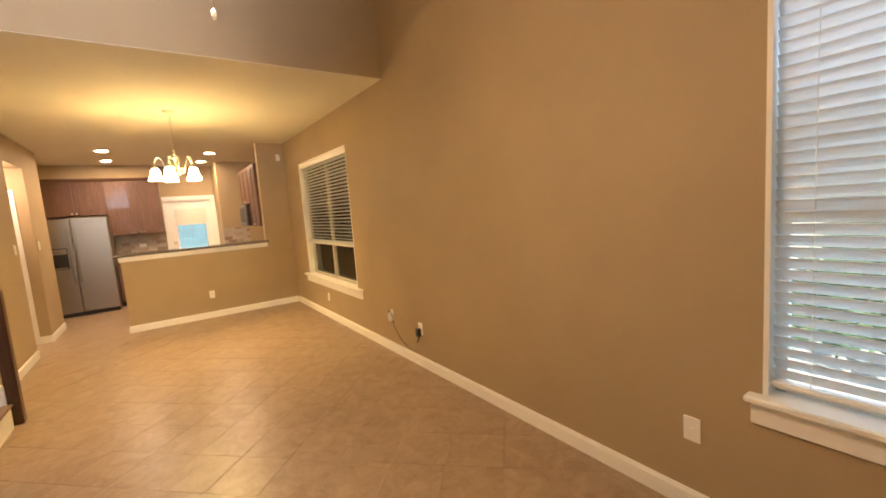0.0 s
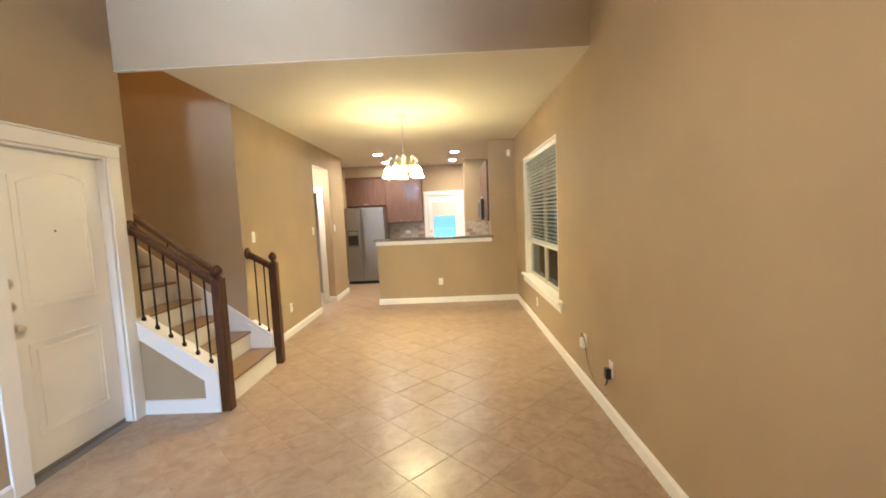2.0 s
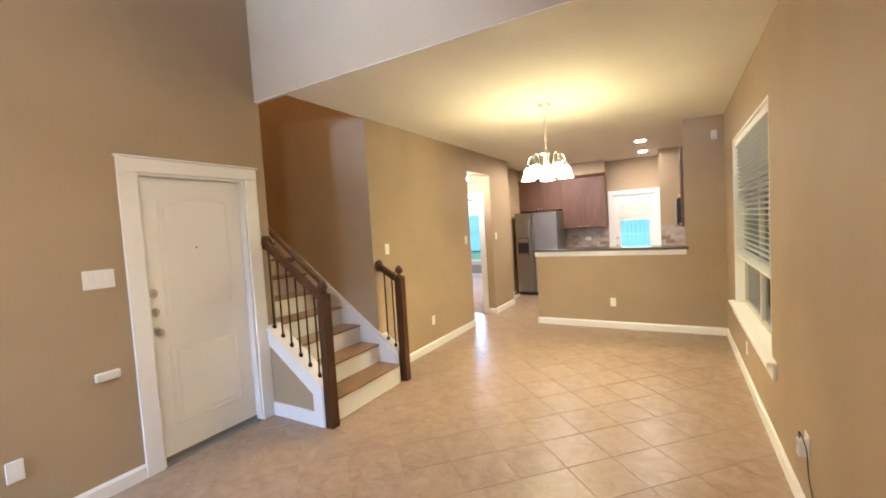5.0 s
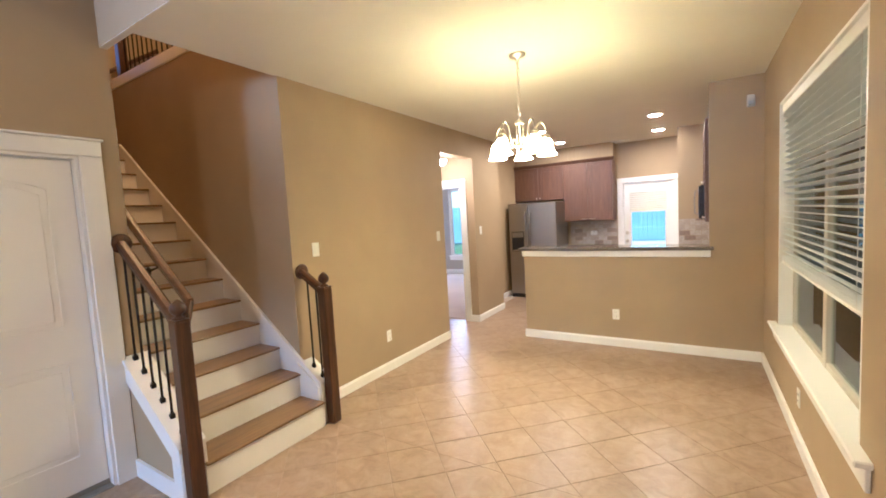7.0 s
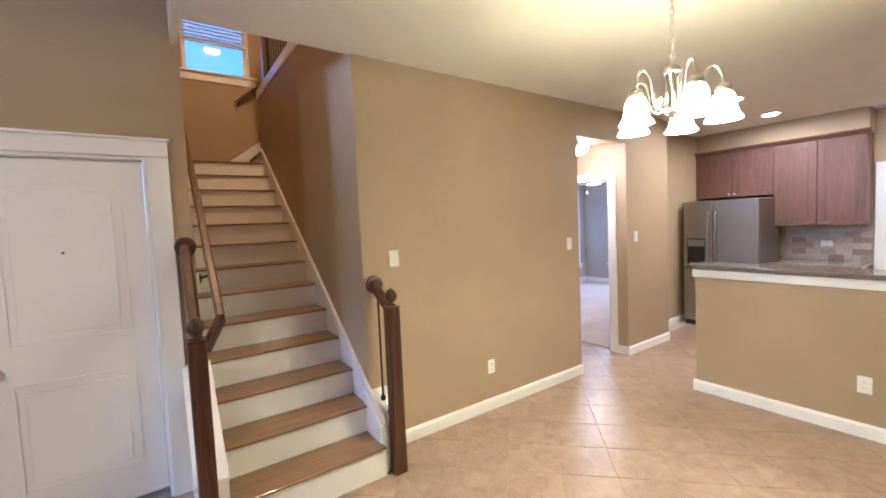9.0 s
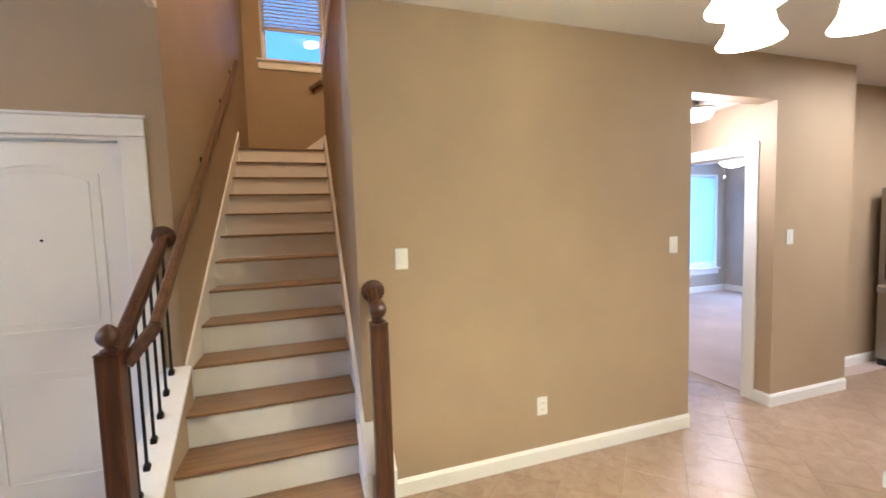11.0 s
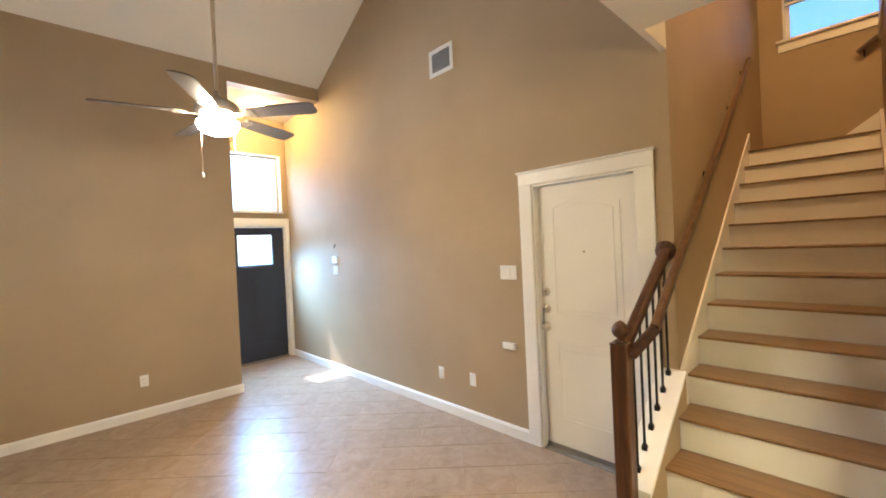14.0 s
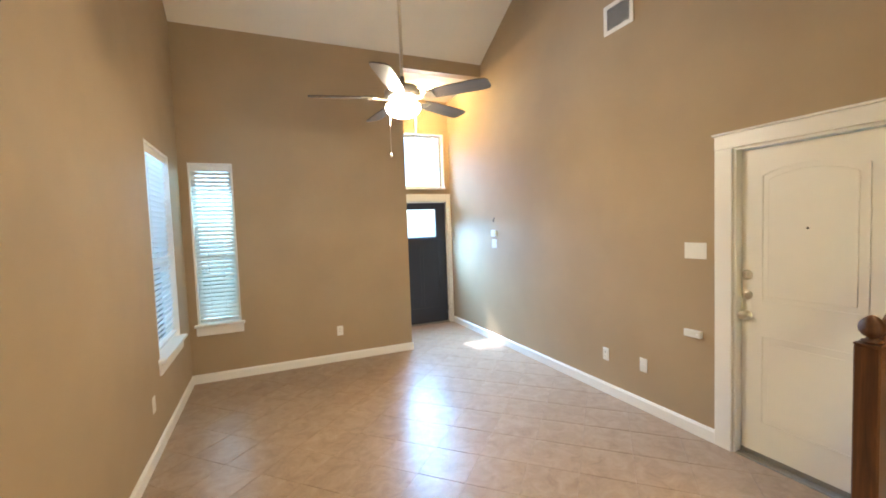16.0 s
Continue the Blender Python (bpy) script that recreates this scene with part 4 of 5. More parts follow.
def base_cabinet(x0, x1, y0, label):
    th = thing("base_cabinet", ((x0 + x1) / 2, y0, 0), label, "cabinet", "cherry base cabinets")
    w = x1 - x0
    part("body", box(-w / 2, w / 2, 0.021, BKY - y0 - 0.002, 0.10, 0.875), M_CHERRY, th)
    part("toe_kick", box(-w / 2, w / 2, 0.07, BKY - y0 - 0.002, 0.0, 0.0995), M_DARK, th)
    part("drawer_front", box(-w / 2 + 0.003, w / 2 - 0.003, 0.0, 0.0205, 0.715, 0.87, bev=0.003), M_CHERRY, th)
    part("door", box(-w / 2 + 0.003, w / 2 - 0.003, 0.0, 0.0205, 0.105, 0.705, bev=0.003), M_CHERRY, th)


base_cabinet(-0.61, -0.19, 9.83, "cherry base cabinet beside the refrigerator")
base_cabinet(-0.185, 0.235, 9.83, "cherry base cabinet beside the back door")
ct = thing("kitchen_counter", (-0.19, 9.80, 0.875), "dark granite counter on the base cabinets", "counter")
part("granite_top", box(-0.425, 0.435, 0.0, BKY - 9.80 - 0.03, 0.001, 0.036, bev=0.005), M_GRANITE, ct)

# stone backsplashes in running bond
def backsplash(x0, x1, y, z0, z1, label):
    th = thing("backsplash", ((x0 + x1) / 2, y, z0), label, "backsplash", kind="structure")
    part("mortar", box(x0 - (x0 + x1) / 2, x1 - (x0 + x1) / 2, -0.006, -0.001, 0.0, z1 - z0), M_GROUT, th)
    meshes = {}
    h, w = 0.074, 0.148
    z, row = 0.0, 0
    while z < z1 - z0 - 0.01:
        hh = min(h, z1 - z0 - z)
        x = x0 - (w / 2 if row % 2 else 0)
        while x < x1 - 0.004:
            a, b_ = max(x, x0), min(x + w, x1)
            if b_ - a > 0.012:
                key = (round(b_ - a, 3), round(hh, 3))
                if key not in meshes:
                    meshes[key] = to_mesh("stone_tile", box(-key[0] / 2 + 0.002, key[0] / 2 - 0.002, -0.013, -0.006, 0.002, key[1] - 0.002, bev=0.002), M_STONE)
                piece("stone_tile", meshes[key], th, ((a + b_) / 2 - (x0 + x1) / 2, random.uniform(-0.001, 0.001), z))
            x += w
        z += h
        row += 1
    return th


backsplash(-0.61, 0.235, BKY, 0.912, 1.372, "tumbled stone tile backsplash behind the counter")
backsplash(1.245, 1.75, 9.60, 0.95, 1.352, "tumbled stone tile backsplash beside the range")

# ---- switches, outlets, sensors ----
def outlet(at, rz, label="white duplex wall outlet", blank=False, w=0.074, h=0.118):
    th = thing("wall_outlet", at, label, "outlet", "wall outlets", rz)
    part("plate", box(-w / 2, w / 2, -0.006, -0.0005, -h / 2, h / 2, bev=0.003), M_PLASTIC, th)
    if blank:
        part("jack", box(-0.009, 0.009, -0.009, -0.006, -0.008, 0.008, bev=0.002), M_PLASTIC, th)
    else:
        for z in (-0.021, 0.021):
            s = part("socket", box(-0.017, 0.017, -0.0085, -0.006, z - 0.014, z + 0.014, bev=0.003), M_PLASTIC, th)
            for x in (-0.007, 0.007):
                part("slot", box(x - 0.0012, x + 0.0012, -0.0095, -0.0086, z - 0.004, z + 0.006), M_DARK, s)
    return th


def switch(at, rz, gangs=1, label="white single wall switch", rocker=False):
    th = thing("wall_switch", at, label, "switch", "wall switches", rz)
    w = 0.074 + 0.046 * (gangs - 1)
    part("plate", box(-w / 2, w / 2, -0.006, -0.0005, -0.059, 0.059, bev=0.003), M_PLASTIC, th)
    for k in range(gangs):
        x = (k - (gangs - 1) / 2) * 0.046
        if rocker:
            part("rocker", box(x - 0.016, x + 0.016, -0.010, -0.006, -0.033, 0.033, bev=0.002), M_PLASTIC, th)
        else:
            part("toggle", prism(bmesh.new(), [(-0.006, -0.010), (-0.006, 0.010), (-0.018, 0.010), (-0.018, 0.003)], "x", x - 0.004, x + 0.004), M_PLASTIC, th)
    return th


outlet((0.69, HWY, 0.37), 0)
outlet((BW, 11.16, 0.36), 90, "white duplex outlet below the bedroom window")
outlet((WS, 5.566, 0.37), 90)
outlet((WL, 1.376, 0.37), 90)
outlet((WL, 1.79, 0.387), 90, "white blank wall plate with cable jack", True)
outlet((0.43, FY, 0.380), 180)
outlet((WR, 0.72, 0.40), -90, "white blank wall plate below the window", True)
outlet((WR, 3.665, 0.40), -90)
outlet((WR, 3.10, 0.37), -90)
outlet((WR, 5.62, 0.31), -90)
outlet((-0.18, BKY - 0.013, 1.13), 0, "white outlet in the stone backsplash", w=0.118, h=0.074)
switch((WS, 4.688, 1.365), 90, label="white single wall switch beside the stairs", rocker=True)
switch((WS, 6.634, 1.35), 90, label="white single wall switch beside the hall opening", rocker=True)
switch((WS, 7.823, 1.357), 90, label="white single wall switch beyond the hall opening", rocker=True)
switch((WL, 2.245, 1.373), 90, 3, "wide white triple switch plate beside the garage door", rocker=True)
th = thing("door_sensor", (WL, 2.235, 0.762), "small white alarm sensor box beside the door", "sensor", rz=90)
part("case", box(-0.066, 0.066, -0.032, -0.001, -0.027, 0.027, bev=0.008, seg=2), M_PLASTIC, th)
part("button", box(0.034, 0.05, -0.034, -0.032, -0.008, 0.008), M_FROST, th)
th = thing("alarm_detector", (1.915, HWY, 2.505), "white corner alarm detector high on the wall", "sensor")
part("case", box(-0.03, 0.03, -0.045, -0.001, -0.055, 0.055, bev=0.012, seg=2), M_PLASTIC, th)
part("lens", box(-0.02, 0.02, -0.049, -0.045, -0.04, 0.0, bev=0.004), M_FROST, th)
th = thing("alarm_keypad", (WL, -0.60, 1.50), "white alarm keypad on the wall near entry", "keypad", rz=90)
part("case", box(-0.06, 0.06, -0.022, -0.001, -0.045, 0.045, bev=0.005), M_PLASTIC, th)
part("screen", box(-0.04, 0.02, -0.024, -0.022, 0.0, 0.03), M_FROST, th)
switch((WL, -0.60, 1.36), 90, 2, "white double switch plate below the keypad", rocker=True)
th = thing("wall_hook", (WL, -0.585, 1.685), "small dark metal hook high on the wall", "hook", rz=90)
bm = bmesh.new()
tube(bm, [(0, -0.001, 0.02), (0, -0.02, 0.0), (0, -0.025, -0.015), (0, -0.01, -0.025)], 0.006, 8)
part("hook", bm, M_DARK, th)

# plugged-in adapters with cord
th = thing("plug_adapter", (WR, 3.665, 0.395), "white plug in adapter with thin brown cord", "adapter", rz=-90)
part("case", box(-0.026, 0.026, -0.042, -0.0062, -0.055, 0.03, bev=0.006), M_PLASTIC, th)
part("face", box(-0.016, 0.016, -0.045, -0.042, -0.01, 0.025, bev=0.002), M_FROST, th)
bm = bmesh.new()
cord = [(-0.01, -0.03, 0.03), (0.0, -0.035, 0.065), (0.02, -0.03, 0.06), (0.03, -0.012, -0.01), (0.05, -0.012, -0.09), (0.09, -0.014, -0.14), (0.16, -0.014, -0.20), (0.30, -0.014, -0.262), (0.44, -0.014, -0.272), (0.52, -0.022, -0.24)]
pts = []
for i in range(len(cord) - 1):
    p0, p1, p2, p3 = (Vector(cord[max(0, min(len(cord) - 1, i + k))]) for k in (-1, 0, 1, 2))
    for s in range(5):
        u = s / 5
        pts.append(0.5 * ((2 * p1) + (p2 - p0) * u + (2 * p0 - 5 * p1 + 4 * p2 - p3) * u * u + (3 * p1 - p0 - 3 * p2 + p3) * u ** 3))
pts.append(Vector(cord[-1]))
tube(bm, pts, 0.0028, 6)
part("cord", bm, M_CORD, th, "thin dangling cord")
th = thing("power_adapter", (WR, 3.10, 0.345), "black power adapter plugged into a wall outlet", "adapter", rz=-90)
part("case", box(-0.022, 0.026, -0.05, -0.0097, -0.045, 0.035, bev=0.006), M_BLACKPL, th)
bm = bmesh.new()
tube(bm, [(0.0, -0.03, -0.045), (-0.005, -0.032, -0.07), (-0.03, -0.03, -0.10), (-0.05, -0.028, -0.115)], 0.006, 8)
part("plug", bm, M_BLACKPL, th)

# wall vent grille high on the west wall
vg = thing("wall_vent", (WL, 1.57, 3.37), "white louvered return air grille on the wall", "vent", rz=90)
o = [(-0.155, -0.125), (0.155, -0.125), (0.155, 0.125), (-0.155, 0.125)]
part("frame", ring(bmesh.new(), o, grown(o, -0.032), "y", -0.012, -0.0005), M_PLASTIC, vg)
part("backing", box(-0.123, 0.123, -0.003, -0.0006, -0.093, 0.093), M_DARK, vg)
sl = to_mesh("slat", box(-0.122, 0.122, -0.007, 0.007, -0.0012, 0.0012), M_PLASTIC)
for k in range(13):
    piece("slat", sl, vg, (0, -0.0095, -0.085 + k * 0.0142), (35, 0, 0))
cv = thing("ceiling_vent", (0.36, 10.12, CZ), "white ceiling air register in the kitchen", "vent")
part("frame", ring(bmesh.new(), [(-0.15, -0.08), (0.15, -0.08), (0.15, 0.08), (-0.15, 0.08)], [(-0.12, -0.05), (0.12, -0.05), (0.12, 0.05), (-0.12, 0.05)], "z", -0.010, -0.0005), M_PLASTIC, cv)
part("backing", box(-0.12, 0.12, -0.05, 0.05, -0.003, -0.0006), M_DARK, cv)
sl = to_mesh("slat", box(-0.119, 0.119, -0.006, 0.006, -0.001, 0.001), M_PLASTIC)
for k in range(6):
    piece("slat", sl, cv, (0, -0.04 + k * 0.016, -0.0075), (40, 0, 0))

# ---- lamps ----
def can_light(x, y):
    th = thing("recessed_light", (x, y, CZ), "round white recessed ceiling light, switched on", "ceiling light", "recessed kitchen lights")
    bm = bmesh.new()
    lathe(bm, [(0.072, -0.006), (0.078, -0.010), (0.092, -0.008), (0.096, -0.0005)], 28, cap=False)
    part("trim_ring", bm, M_PLASTIC, th)
    bm = bmesh.new()
    lathe(bm, [(0.001, -0.008), (0.04, -0.0075), (0.0725, -0.005)], 28, cap=False)
    part("lens", bm, M_CAN, th, "glowing lens")


for p in ((-0.46, 8.26), (-0.50, 9.46), (1.03, 8.36), (0.99, 9.56)):
    can_light(*p)

ch = thing("chandelier", (0.360, 5.29, CZ), "brushed nickel chandelier with five lit glass shades", "chandelier")
bm = bmesh.new()
lathe(bm, [(0.062, -0.0005), (0.062, -0.010), (0.050, -0.022), (0.015, -0.028), (0.006, -0.04)], 24)
part("canopy", bm, M_NICKEL, ch)
for k in range(12):
    z = -0.055 - k * 0.031
    bm = bmesh.new()
    loop = [(0.009 * math.cos(a), 0.0, z + 0.02 * math.sin(a)) for a in (2 * math.pi * i / 12 for i in range(13))]
    if k % 2:
        loop = [(0.0, p[0], p[2]) for p in loop]
    tube(bm, loop, 0.0026, 6)
    part("chain_link", bm, M_NICKEL, ch)
bm = bmesh.new()
lathe(bm, [(0.005, -0.42), (0.012, -0.428), (0.013, -0.442), (0.006, -0.452), (0.009, -0.472), (0.030, -0.484), (0.037, -0.498), (0.037, -0.510), (0.010, -0.513), (0.010, -0.660), (0.037, -0.663), (0.039, -0.674), (0.027, -0.690), (0.012, -0.702), (0.003, -0.714)], 20)
part("hub", bm, M_NICKEL, ch)
for a in range(6):
    c, s = 0.027 * math.cos(a * math.pi / 3), 0.027 * math.sin(a * math.pi / 3)
    part("cage_rod", tube(bmesh.new(), [(c, s, -0.508), (c, s, -0.665)], 0.0065, 8), M_NICKEL, ch)
shade_bm = bmesh.new()
lathe(shade_bm, [(0.024, 0.0), (0.036, -0.008), (0.044, -0.028), (0.048, -0.060), (0.055, -0.090), (0.073, -0.118), (0.070, -0.118), (0.052, -0.090), (0.045, -0.060), (0.041, -0.028), (0.033, -0.010), (0.021, -0.003)], 24, cap=False)
shade_me = to_mesh("shade", shade_bm, M_SHADE)
bulb_bm = bmesh.new()
ball(bulb_bm, (0, 0, 0), 0.024, 1.25)
bulb_me = to_mesh("bulb", bulb_bm, M_BULB)
for k in range(5):
    a = radians(105 + 72 * k)
    d = Vector((math.cos(a), math.sin(a), 0))
    ctrl = [(0.034, -0.655), (0.064, -0.672), (0.094, -0.645), (0.110, -0.588), (0.122, -0.536), (0.150, -0.504), (0.176, -0.514), (0.192, -0.550), (0.196, -0.59)]
    pts = []
    for i in range(len(ctrl) - 1):
        q = [ctrl[max(0, min(len(ctrl) - 1, i + j))] for j in (-1, 0, 1, 2)]
        for s in range(4):
            u = s / 4
            r_, z_ = (0.5 * (2 * q[1][m] + (q[2][m] - q[0][m]) * u + (2 * q[0][m] - 5 * q[1][m] + 4 * q[2][m] - q[3][m]) * u * u + (3 * q[1][m] - q[0][m] - 3 * q[2][m] + q[3][m]) * u ** 3) for m in (0, 1))
            pts.append(d * r_ + Vector((0, 0, z_)))
    pts.append(d * ctrl[-1][0] + Vector((0, 0, ctrl[-1][1])))
    bm = bmesh.new()
    tube(bm, pts, 0.0062, 8)
    curl = [d * (0.070 + (0.020 - 0.0011 * j) * math.cos(j * 0.5)) + Vector((0, 0, -0.628 - (0.020 - 0.0011 * j) * math.sin(j * 0.5))) for j in range(16)]
    arm = part("arm", bm, M_NICKEL, ch, "curved nickel arm")
    part("scroll", tube(bmesh.new(), curl, 0.0045, 6), M_NICKEL, arm)
    bm = bmesh.new()
    e = d * 0.196
    lathe(bm, [(0.012, -0.585), (0.028, -0.596), (0.032, -0.61), (0.030, -0.626)], 16, (e.x, e.y, 0))
    part("socket_cup", bm, M_NICKEL, arm)
    sh = piece("shade", shade_me, ch, (e.x, e.y, -0.624))
    piece("bulb", bulb_me, sh, (0, 0, -0.062))

FAN = (0.235, 1.36)
FZ = 2.55
fan = thing("ceiling_fan", (*FAN, FZ), "five blade nickel ceiling fan with lit glass bowl", "ceiling fan")
ztop = SPRING + (FAN[1] - FY) * RISE - FZ
bm = bmesh.new()
tube(bm, [(0, 0, 0.10), (0, 0, ztop - 0.02)], 0.0125, 12)
part("downrod", bm, M_NICKEL, fan)
bm = bmesh.new()
lathe(bm, [(0.02, ztop - 0.10), (0.07, ztop - 0.05), (0.075, ztop + 0.05)], 20)
part("canopy", bm, M_NICKEL, fan)
bm = bmesh.new()
lathe(bm, [(0.018, 0.16), (0.022, 0.11), (0.05, 0.098), (0.105, 0.085), (0.13, 0.06), (0.132, 0.02), (0.115, 0.0), (0.07, -0.008), (0.065, -0.016), (0.07, -0.02)], 32)
part("motor_housing", bm, M_NICKEL, fan)
bm = bmesh.new()
lathe(bm, [(0.07, -0.02), (0.080, -0.024), (0.084, -0.028), (0.084, -0.036), (0.07, -0.036)], 32)
part("light_fitter", bm, M_NICKEL, fan)
bm = bmesh.new()
lathe(bm, [(0.080, -0.0365), (0.112, -0.039), (0.125, -0.047), (0.127, -0.060), (0.116, -0.090), (0.088, -0.113), (0.048, -0.127), (0.001, -0.131)], 32, cap=False)
part("glass_bowl", bm, M_BOWL, fan, "glowing frosted glass bowl")
blade_bm = bmesh.new()
out = [(0.20, -0.052), (0.30, -0.062), (0.60, -0.068), (0.645, -0.060), (0.66, -0.035), (0.66, 0.035), (0.645, 0.060), (0.60, 0.068), (0.30, 0.062), (0.20, 0.052)]
prism(blade_bm, out, "z", -0.004, 0.004)
bmesh.ops.rotate(blade_bm, verts=blade_bm.verts, cent=(0, 0, 0), matrix=Matrix.Rotation(radians(-12), 3, "X"))
blade_me = to_mesh("blade", blade_bm, M_BLADE_LOW)
iron_bm = bmesh.new()
prism(iron_bm, [(0.10, -0.018), (0.17, -0.012), (0.21, -0.04), (0.25, -0.04), (0.25, 0.04), (0.21, 0.04), (0.17, 0.012), (0.10, 0.018)], "z", -0.004, 0.004)
bmesh.ops.translate(iron_bm, verts=iron_bm.verts, vec=(0, 0, -0.008))
bmesh.ops.rotate(iron_bm, verts=iron_bm.verts, cent=(0, 0, 0), matrix=Matrix.Rotation(radians(-12), 3, "X"))
iron_me = to_mesh("blade_iron", iron_bm, M_NICKEL)
FAN_TURN = -12.0
for k in range(5):
    piece("blade", blade_me, fan, (0, 0, 0.005), (0, 0, FAN_TURN + 72 * k))
    piece("blade_iron", iron_me, fan, (0, 0, 0.005), (0, 0, FAN_TURN + 72 * k))
for (x, y), l in (((0.10, -0.01), 0.335), ((-0.115, -0.06), 0.34)):
    bm = bmesh.new()
    tube(bm, [(x, y, -0.05), (x, y, -0.05 - l)], 0.0016, 6)
    pc = part("pull_chain", bm, M_NICKEL, fan)
    bm = bmesh.new()
    lathe(bm, [(0.003, 0.0), (0.007, -0.008), (0.008, -0.02), (0.005, -0.032)], 10, (x, y, -0.05 - l))
    part("pull_fob", bm, M_PLASTIC, pc)


def dome(name, at, r, m, label, drop=0.0):
    """A round ceiling light; with a drop its bowl hangs on a short stem."""
    th = thing(name, at, label, "ceiling light")
    if drop:
        bm = bmesh.new()
        lathe(bm, [(0.055, -0.0005), (0.052, -0.012), (0.012, -0.018), (0.012, -drop)], 20)
        part("stem", bm, M_NICKEL, th)
    bm = bmesh.new()
    lathe(bm, [(r * 0.95, -drop - 0.0005), (r, -drop - 0.012), (r * 0.95, -drop - 0.022)], 28)
    part("pan", bm, M_NICKEL, th)
    bm = bmesh.new()
    lathe(bm, [(r * k, -drop - z) for k, z in ((0.93, 0.023), (0.9, 0.045), (0.7, 0.075), (0.35, 0.092), (0.001, 0.096))], 28, cap=False)
    part("glass_dome", bm, m, th, "glowing glass dome")


dome("flush_light", (-1.06, -1.45, ALCZ), 0.14, M_ENTRY, "round flush ceiling light in the entry alcove")
dome("semi_flush_light", (-1.55, 7.165, 2.46), 0.12, M_HALL, "round glass bowl ceiling light in the hall, on", 0.075)
dome("flush_light", (-2.25, 4.43, 5.24), 0.15, M_UPPER, "round flush ceiling light upstairs, on")
BFX, BFY, BFZ = -3.15, 9.72, 2.36
bf = thing("ceiling_fan", (BFX, BFY, BFZ), "white bedroom ceiling fan with lit bowl and pull chain", "ceiling fan")
part("downrod", tube(bmesh.new(), [(0, 0, 0.10), (0, 0, CZ - BFZ - 0.03)], 0.0125, 12), M_NICKEL, bf)
part("canopy", lathe(bmesh.new(), [(0.02, CZ - BFZ - 0.08), (0.07, CZ - BFZ - 0.03), (0.075, CZ - BFZ - 0.0005)], 20), M_NICKEL, bf)
part("motor_housing", lathe(bmesh.new(), [(0.018, 0.16), (0.022, 0.11), (0.05, 0.098), (0.105, 0.085), (0.13, 0.06), (0.132, 0.02), (0.115, 0.0), (0.07, -0.008), (0.065, -0.08), (0.11, -0.09)], 28), M_NICKEL, bf)
part("glass_bowl", lathe(bmesh.new(), [(0.150, -0.091), (0.158, -0.105), (0.150, -0.135), (0.115, -0.165), (0.06, -0.185), (0.001, -0.19)], 28, cap=False), M_HALL, bf, "glowing frosted glass bowl")
for k in range(5):
    piece("blade", blade_me, bf, (0, 0, 0.005), (0, 0, 20 + 72 * k))
    piece("blade_iron", iron_me, bf, (0, 0, 0.005), (0, 0, 20 + 72 * k))
pc = part("pull_chain", tube(bmesh.new(), [(-0.07, -0.07, -0.05), (-0.07, -0.07, -0.30)], 0.003, 6), M_NICKEL, bf)
part("pull_fob", lathe(bmesh.new(), [(0.006, 0.0), (0.013, -0.01), (0.014, -0.035), (0.006, -0.045)], 12, (-0.07, -0.07, -0.30)), M_PLASTIC, pc)

# ---- outside ----
M_GRASS = painted("lawn", (0.07, 0.11, 0.035), 0.9, 40, 0.6, 0.4)
M_CONC = painted("concrete_walk", (0.40, 0.38, 0.35), 0.85, 80, 0.3, 0.1)
M_SIDING = painted("neighbour_siding", (0.72, 0.60, 0.45), 0.7, 30, 0.1, 0.05)
M_ROOF = painted("soffit_paint", (0.6, 0.58, 0.54), 0.7, 60, 0.1, 0.04)
bm = bmesh.new()
bx(bm, -400, 400, -400, 400, -0.5, -0.16)
structure("ground", bm, M_GRASS, "green lawn around the house")
structure("pavement_side", box(WR + T + 0.02, 5.19, -9.0, 16.0, -0.159, -0.06), M_CONC, "pale concrete side yard")
structure("pavement_back", box(-6.0, 2.1, BKY + T + 0.02, 23.8, -0.158, -0.05), M_CONC, "pale concrete patio")
# made-up sunlit concrete out to the horizon, so the door lite looks white
structure("pavement", box(-16.0, 0.6, -14.5, DY - T, -0.1595, -0.04), M_CONC, "pale concrete before the front door, widened to brighten the lite")
structure("bright_ground", box(-390, 390, -390, -14.5, -0.159, -0.05), M_CONC, "pale concrete plane added to brighten the view through the door lite")
# unseen slab, added to keep sun from coming in by the transom
structure("entry_sun_block", box(WL - 0.6, ALX + 0.5, DY - T - 1.22, DY - T, 3.5, 3.75), M_ROOF, "unseen slab above the entry, added to block the sun")
# no known porch: slab sized to keep the front window out of the sun
structure("front_sun_block", box(0.6, WR + 0.8, -3.2, FY - T, 2.75, 2.95), M_ROOF, "unseen slab before the front window, added to shade it")
# added out of view to stop grazing sun at the side windows
structure("side_sun_block", box(WR + T + 0.001, WR + T + 0.62, FY - 2.6, HWY + 1.0, 2.62, 2.74), M_ROOF, "unseen low slab added to shade the side windows")
structure("roof", box(-5.4, WR + 0.6, SWL - 4, 12.6, TOP + 0.5, TOP + 0.62), M_ROOF, "flat cover over the house")
nb = thing("neighbour_house", (5.2, 7.0, -0.16), "tan sided neighbouring house wall close by", "house")
part("wall", box(0, 5.0, -5.0, 7.0, 0, 5.8), M_SIDING, nb)
bm = bmesh.new()
for k in range(28):
    prism(bm, [(-0.004, k * 0.2), (-0.022, k * 0.2 + 0.002), (-0.004, k * 0.2 + 0.196)], "y", -5.0, 7.0)
part("siding", bm, M_SIDING, nb)
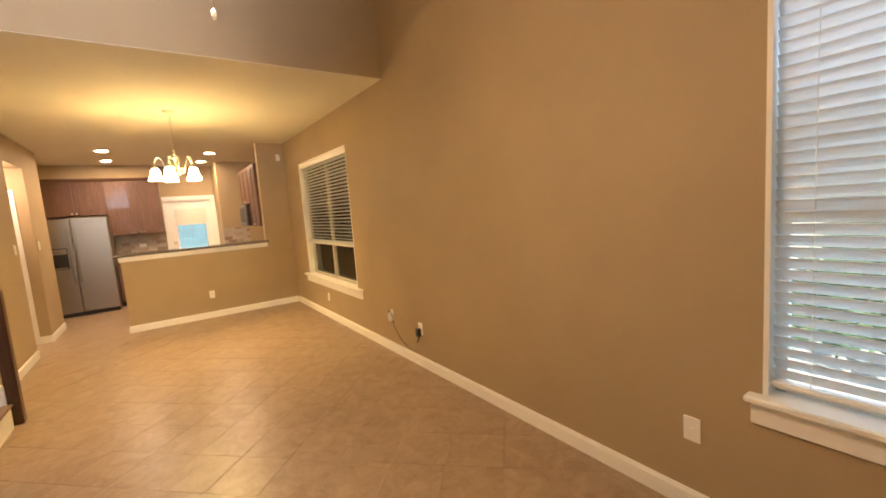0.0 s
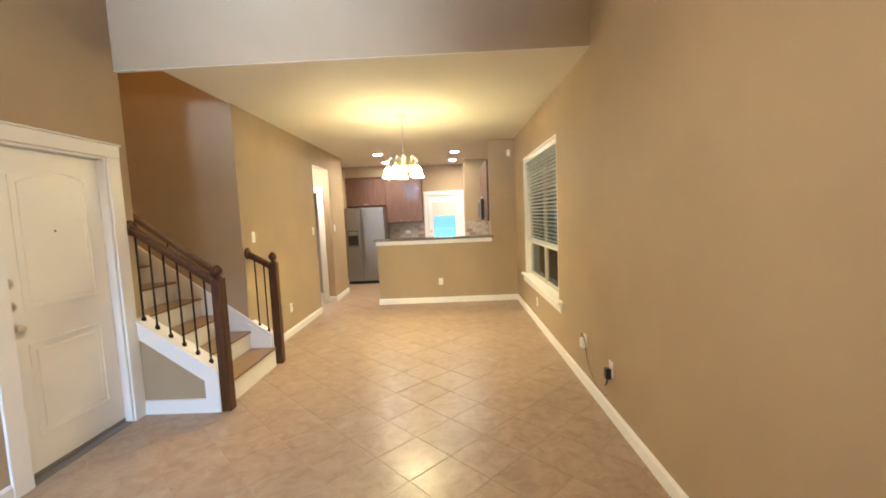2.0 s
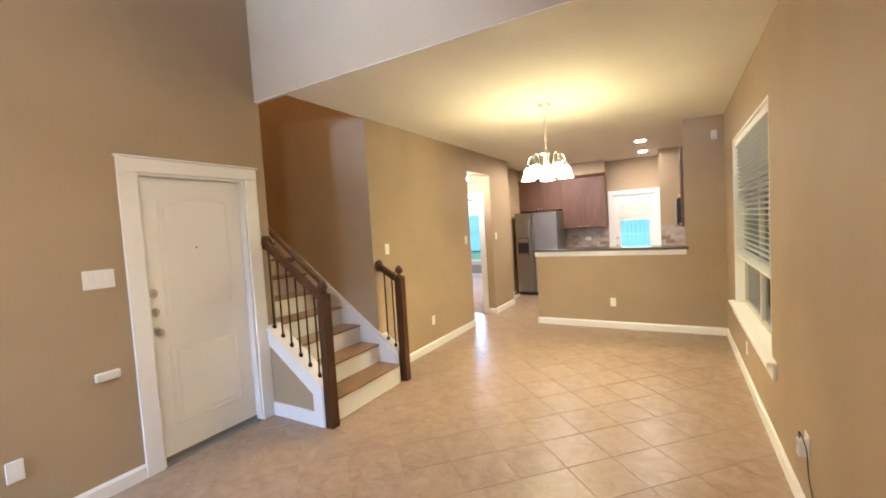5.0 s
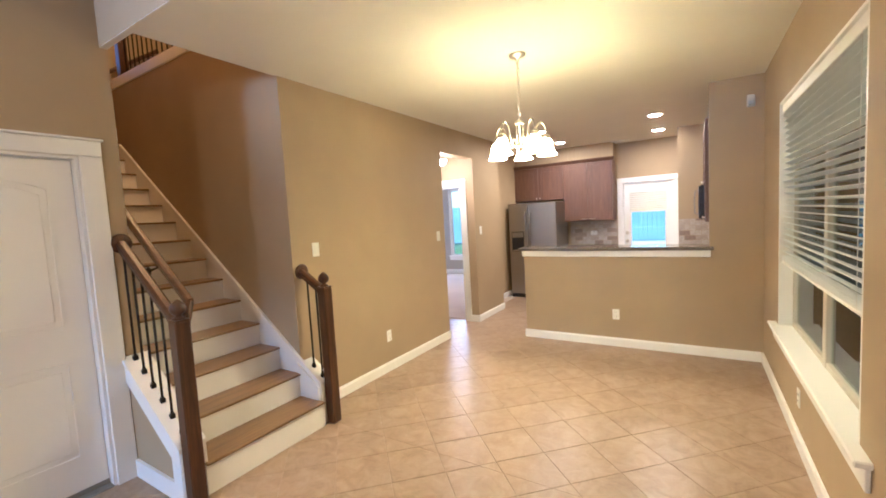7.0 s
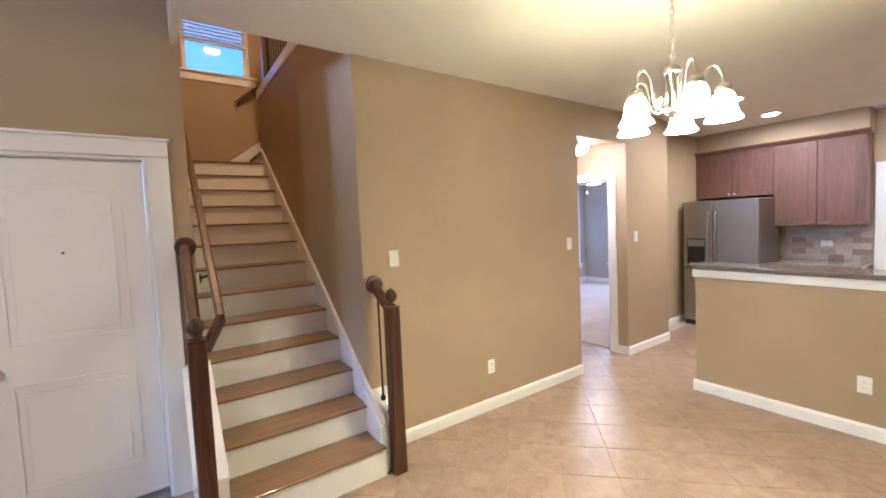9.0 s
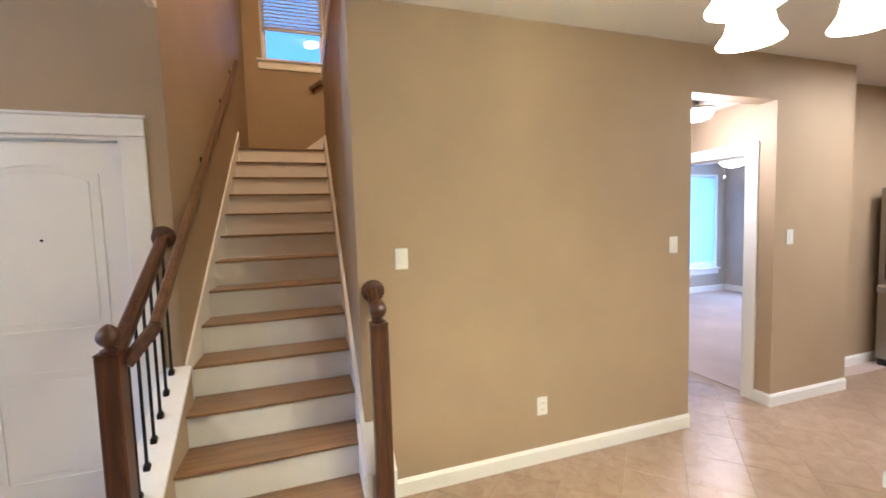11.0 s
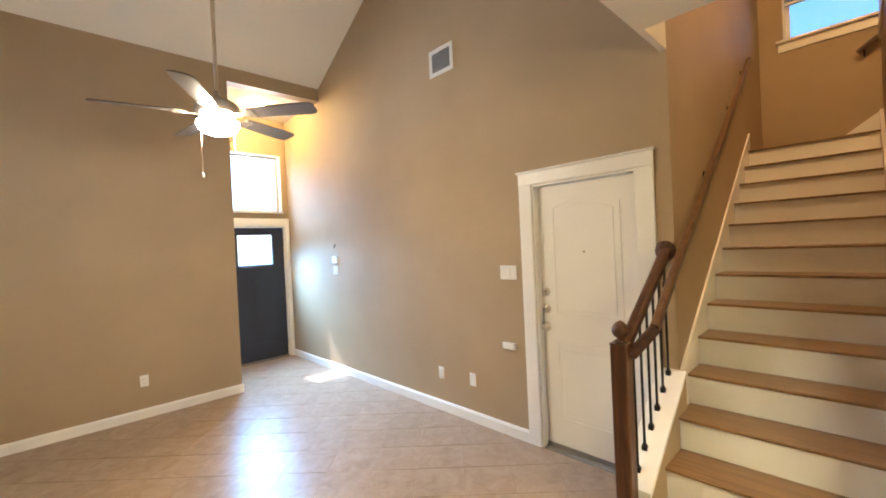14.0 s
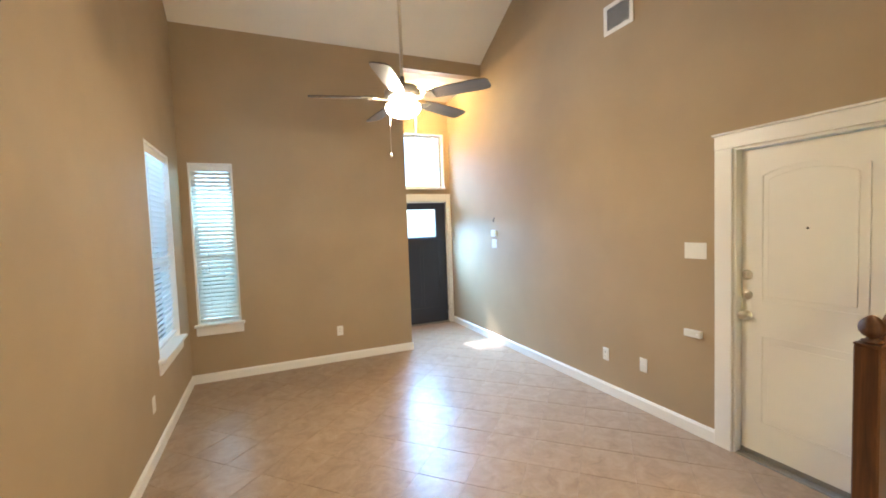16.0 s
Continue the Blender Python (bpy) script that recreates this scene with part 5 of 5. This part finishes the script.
part("roof", prism(bmesh.new(), [(-0.4, 5.8), (5.4, 5.8), (2.5, 7.6)], "y", -5.4, 7.4), M_ROOF, nb)
# made-up backdrop: its blue grey stands in for sky and foliage behind the house
fence = thing("board_backdrop", (0.0, 24.0, -0.05), "blue grey board backdrop added for the view behind the house", "fence")
board = to_mesh("board", box(-0.096, 0.096, -0.01, 0.01, 0.02, 2.2, bev=0.003), painted("backdrop_paint", (0.13, 0.205, 0.225), 0.8, 40, 0.3, 0.15))
for k in range(112):
    piece("board", board, fence, (-18.2 + k * 0.20, random.uniform(-0.004, 0.004), 0))
part("fence_rail", box(-18.3, 4.1, 0.011, 0.05, 0.4, 0.49), M_CONC, fence)
part("fence_rail", box(-18.3, 4.1, 0.011, 0.05, 1.4, 1.49), M_CONC, fence)
for x in (-18.0, -15.0, -12.0, -9.0, -6.0, -3.0, 0.0, 3.0):
    part("fence_post", box(x - 0.05, x + 0.05, 0.051, 0.15, 0.0, 1.9), M_CONC, fence)
rnd = random.Random(4)
vs, fs = [], []
for k in range(5200):
    side = k % 2
    if side:
        c = Vector((rnd.uniform(4.5, 9.0), rnd.uniform(-6.0, 1.8), rnd.uniform(-0.1, 0.6) * rnd.random() ** 0.4))
    else:
        c = Vector((rnd.uniform(0.4, 6.0), rnd.uniform(-9.5, -6.5), rnd.uniform(-0.1, 0.9) * rnd.random() ** 0.4))
    n = Vector((rnd.gauss(0, 1), rnd.gauss(0, 1), rnd.gauss(0, 1))).normalized()
    t1 = n.orthogonal().normalized() * rnd.uniform(0.05, 0.11)
    t2 = n.cross(t1) * 0.55
    i = len(vs)
    vs += [c - t1, c + t2, c + t1, c - t2]
    fs.append((i, i + 1, i + 2, i + 3))
me = bpy.data.meshes.new("hedge")
me.from_pydata([tuple(v) for v in vs], [], fs)
M_LEAF = mat("hedge_leaves", (0.06, 0.12, 0.03), 0.6)
me.materials.append(M_LEAF)
tagged(new("hedge", me), "green leafy shrubs outside the windows", "shrub", "", "stuff")

# ---- floor tiles ----
def clip(poly, x0, x1, y0, y1):
    for ax, lim, sg in ((0, x0, 1), (0, x1, -1), (1, y0, 1), (1, y1, -1)):
        res = []
        for i in range(len(poly)):
            p, q = poly[i], poly[(i + 1) % len(poly)]
            ip, iq = sg * (p[ax] - lim) >= 0, sg * (q[ax] - lim) >= 0
            if ip:
                res.append(p)
            if ip != iq:
                u = (lim - p[ax]) / (q[ax] - p[ax])
                res.append((p[0] + (q[0] - p[0]) * u, p[1] + (q[1] - p[1]) * u))
        poly = res
        if len(poly) < 3:
            return []
    return poly


ROOMS = [(WL, WR, FY, 3.40), (WL, ALX, DY, FY), (-1.04, WR, 3.40, 4.50), (WS, WR, 4.50, 8.57), (-1.60, WR, 8.57, BKY), (-2.6, WS, 6.79, 7.64)]
HALF = 0.2355
GAP = 0.0015
floor = bpy.data.objects["floor"]
whole = None
cells = []
for i in range(-14, 10):
    for k in range(-24, 36):
        if (i + k) % 2 == 0:
            cells.append((0.612 + i * HALF, 2.70 + k * HALF))
rest = bmesh.new()


def tile_mesh(poly, cx, cy):
    bm = bmesh.new()
    pts = [(x - cx, y - cy) for x, y in poly]
    n = len(pts)
    top = [bm.verts.new((x * 0.988, y * 0.988, 0.0)) for x, y in pts]
    mid = [bm.verts.new((x, y, -0.0018)) for x, y in pts]
    low = [bm.verts.new((x, y, -0.008)) for x, y in pts]
    bm.faces.new(top)
    for A, B in ((mid, top), (low, mid)):
        for j in range(n):
            bm.faces.new((A[j], A[(j + 1) % n], B[(j + 1) % n], B[j]))
    bmesh.ops.recalc_face_normals(bm, faces=bm.faces)
    return to_mesh("tile", bm, M_TILE)


h_ = HALF - GAP
for cx, cy in cells:
    full = [(cx - h_, cy), (cx, cy - h_), (cx + h_, cy), (cx, cy + h_)]
    for room in ROOMS:
        poly = clip(full, *room)
        if not poly:
            continue
        area = 0.5 * abs(sum(p[0] * q[1] - q[0] * p[1] for p, q in zip(poly, poly[1:] + poly[:1])))
        if area < 0.0008:
            continue
        if area > 2 * h_ * h_ * 0.999:
            if whole is None:
                whole = tile_mesh(full, cx, cy)
            piece("tile", whole, floor, (cx, cy, random.uniform(-0.0003, 0.0003)), (random.uniform(-0.22, 0.22), random.uniform(-0.22, 0.22), 0))
        else:
            mx, my = sum(p[0] for p in poly) / len(poly), sum(p[1] for p in poly) / len(poly)
            piece("tile", tile_mesh(poly, mx, my), floor, (mx, my, 0))
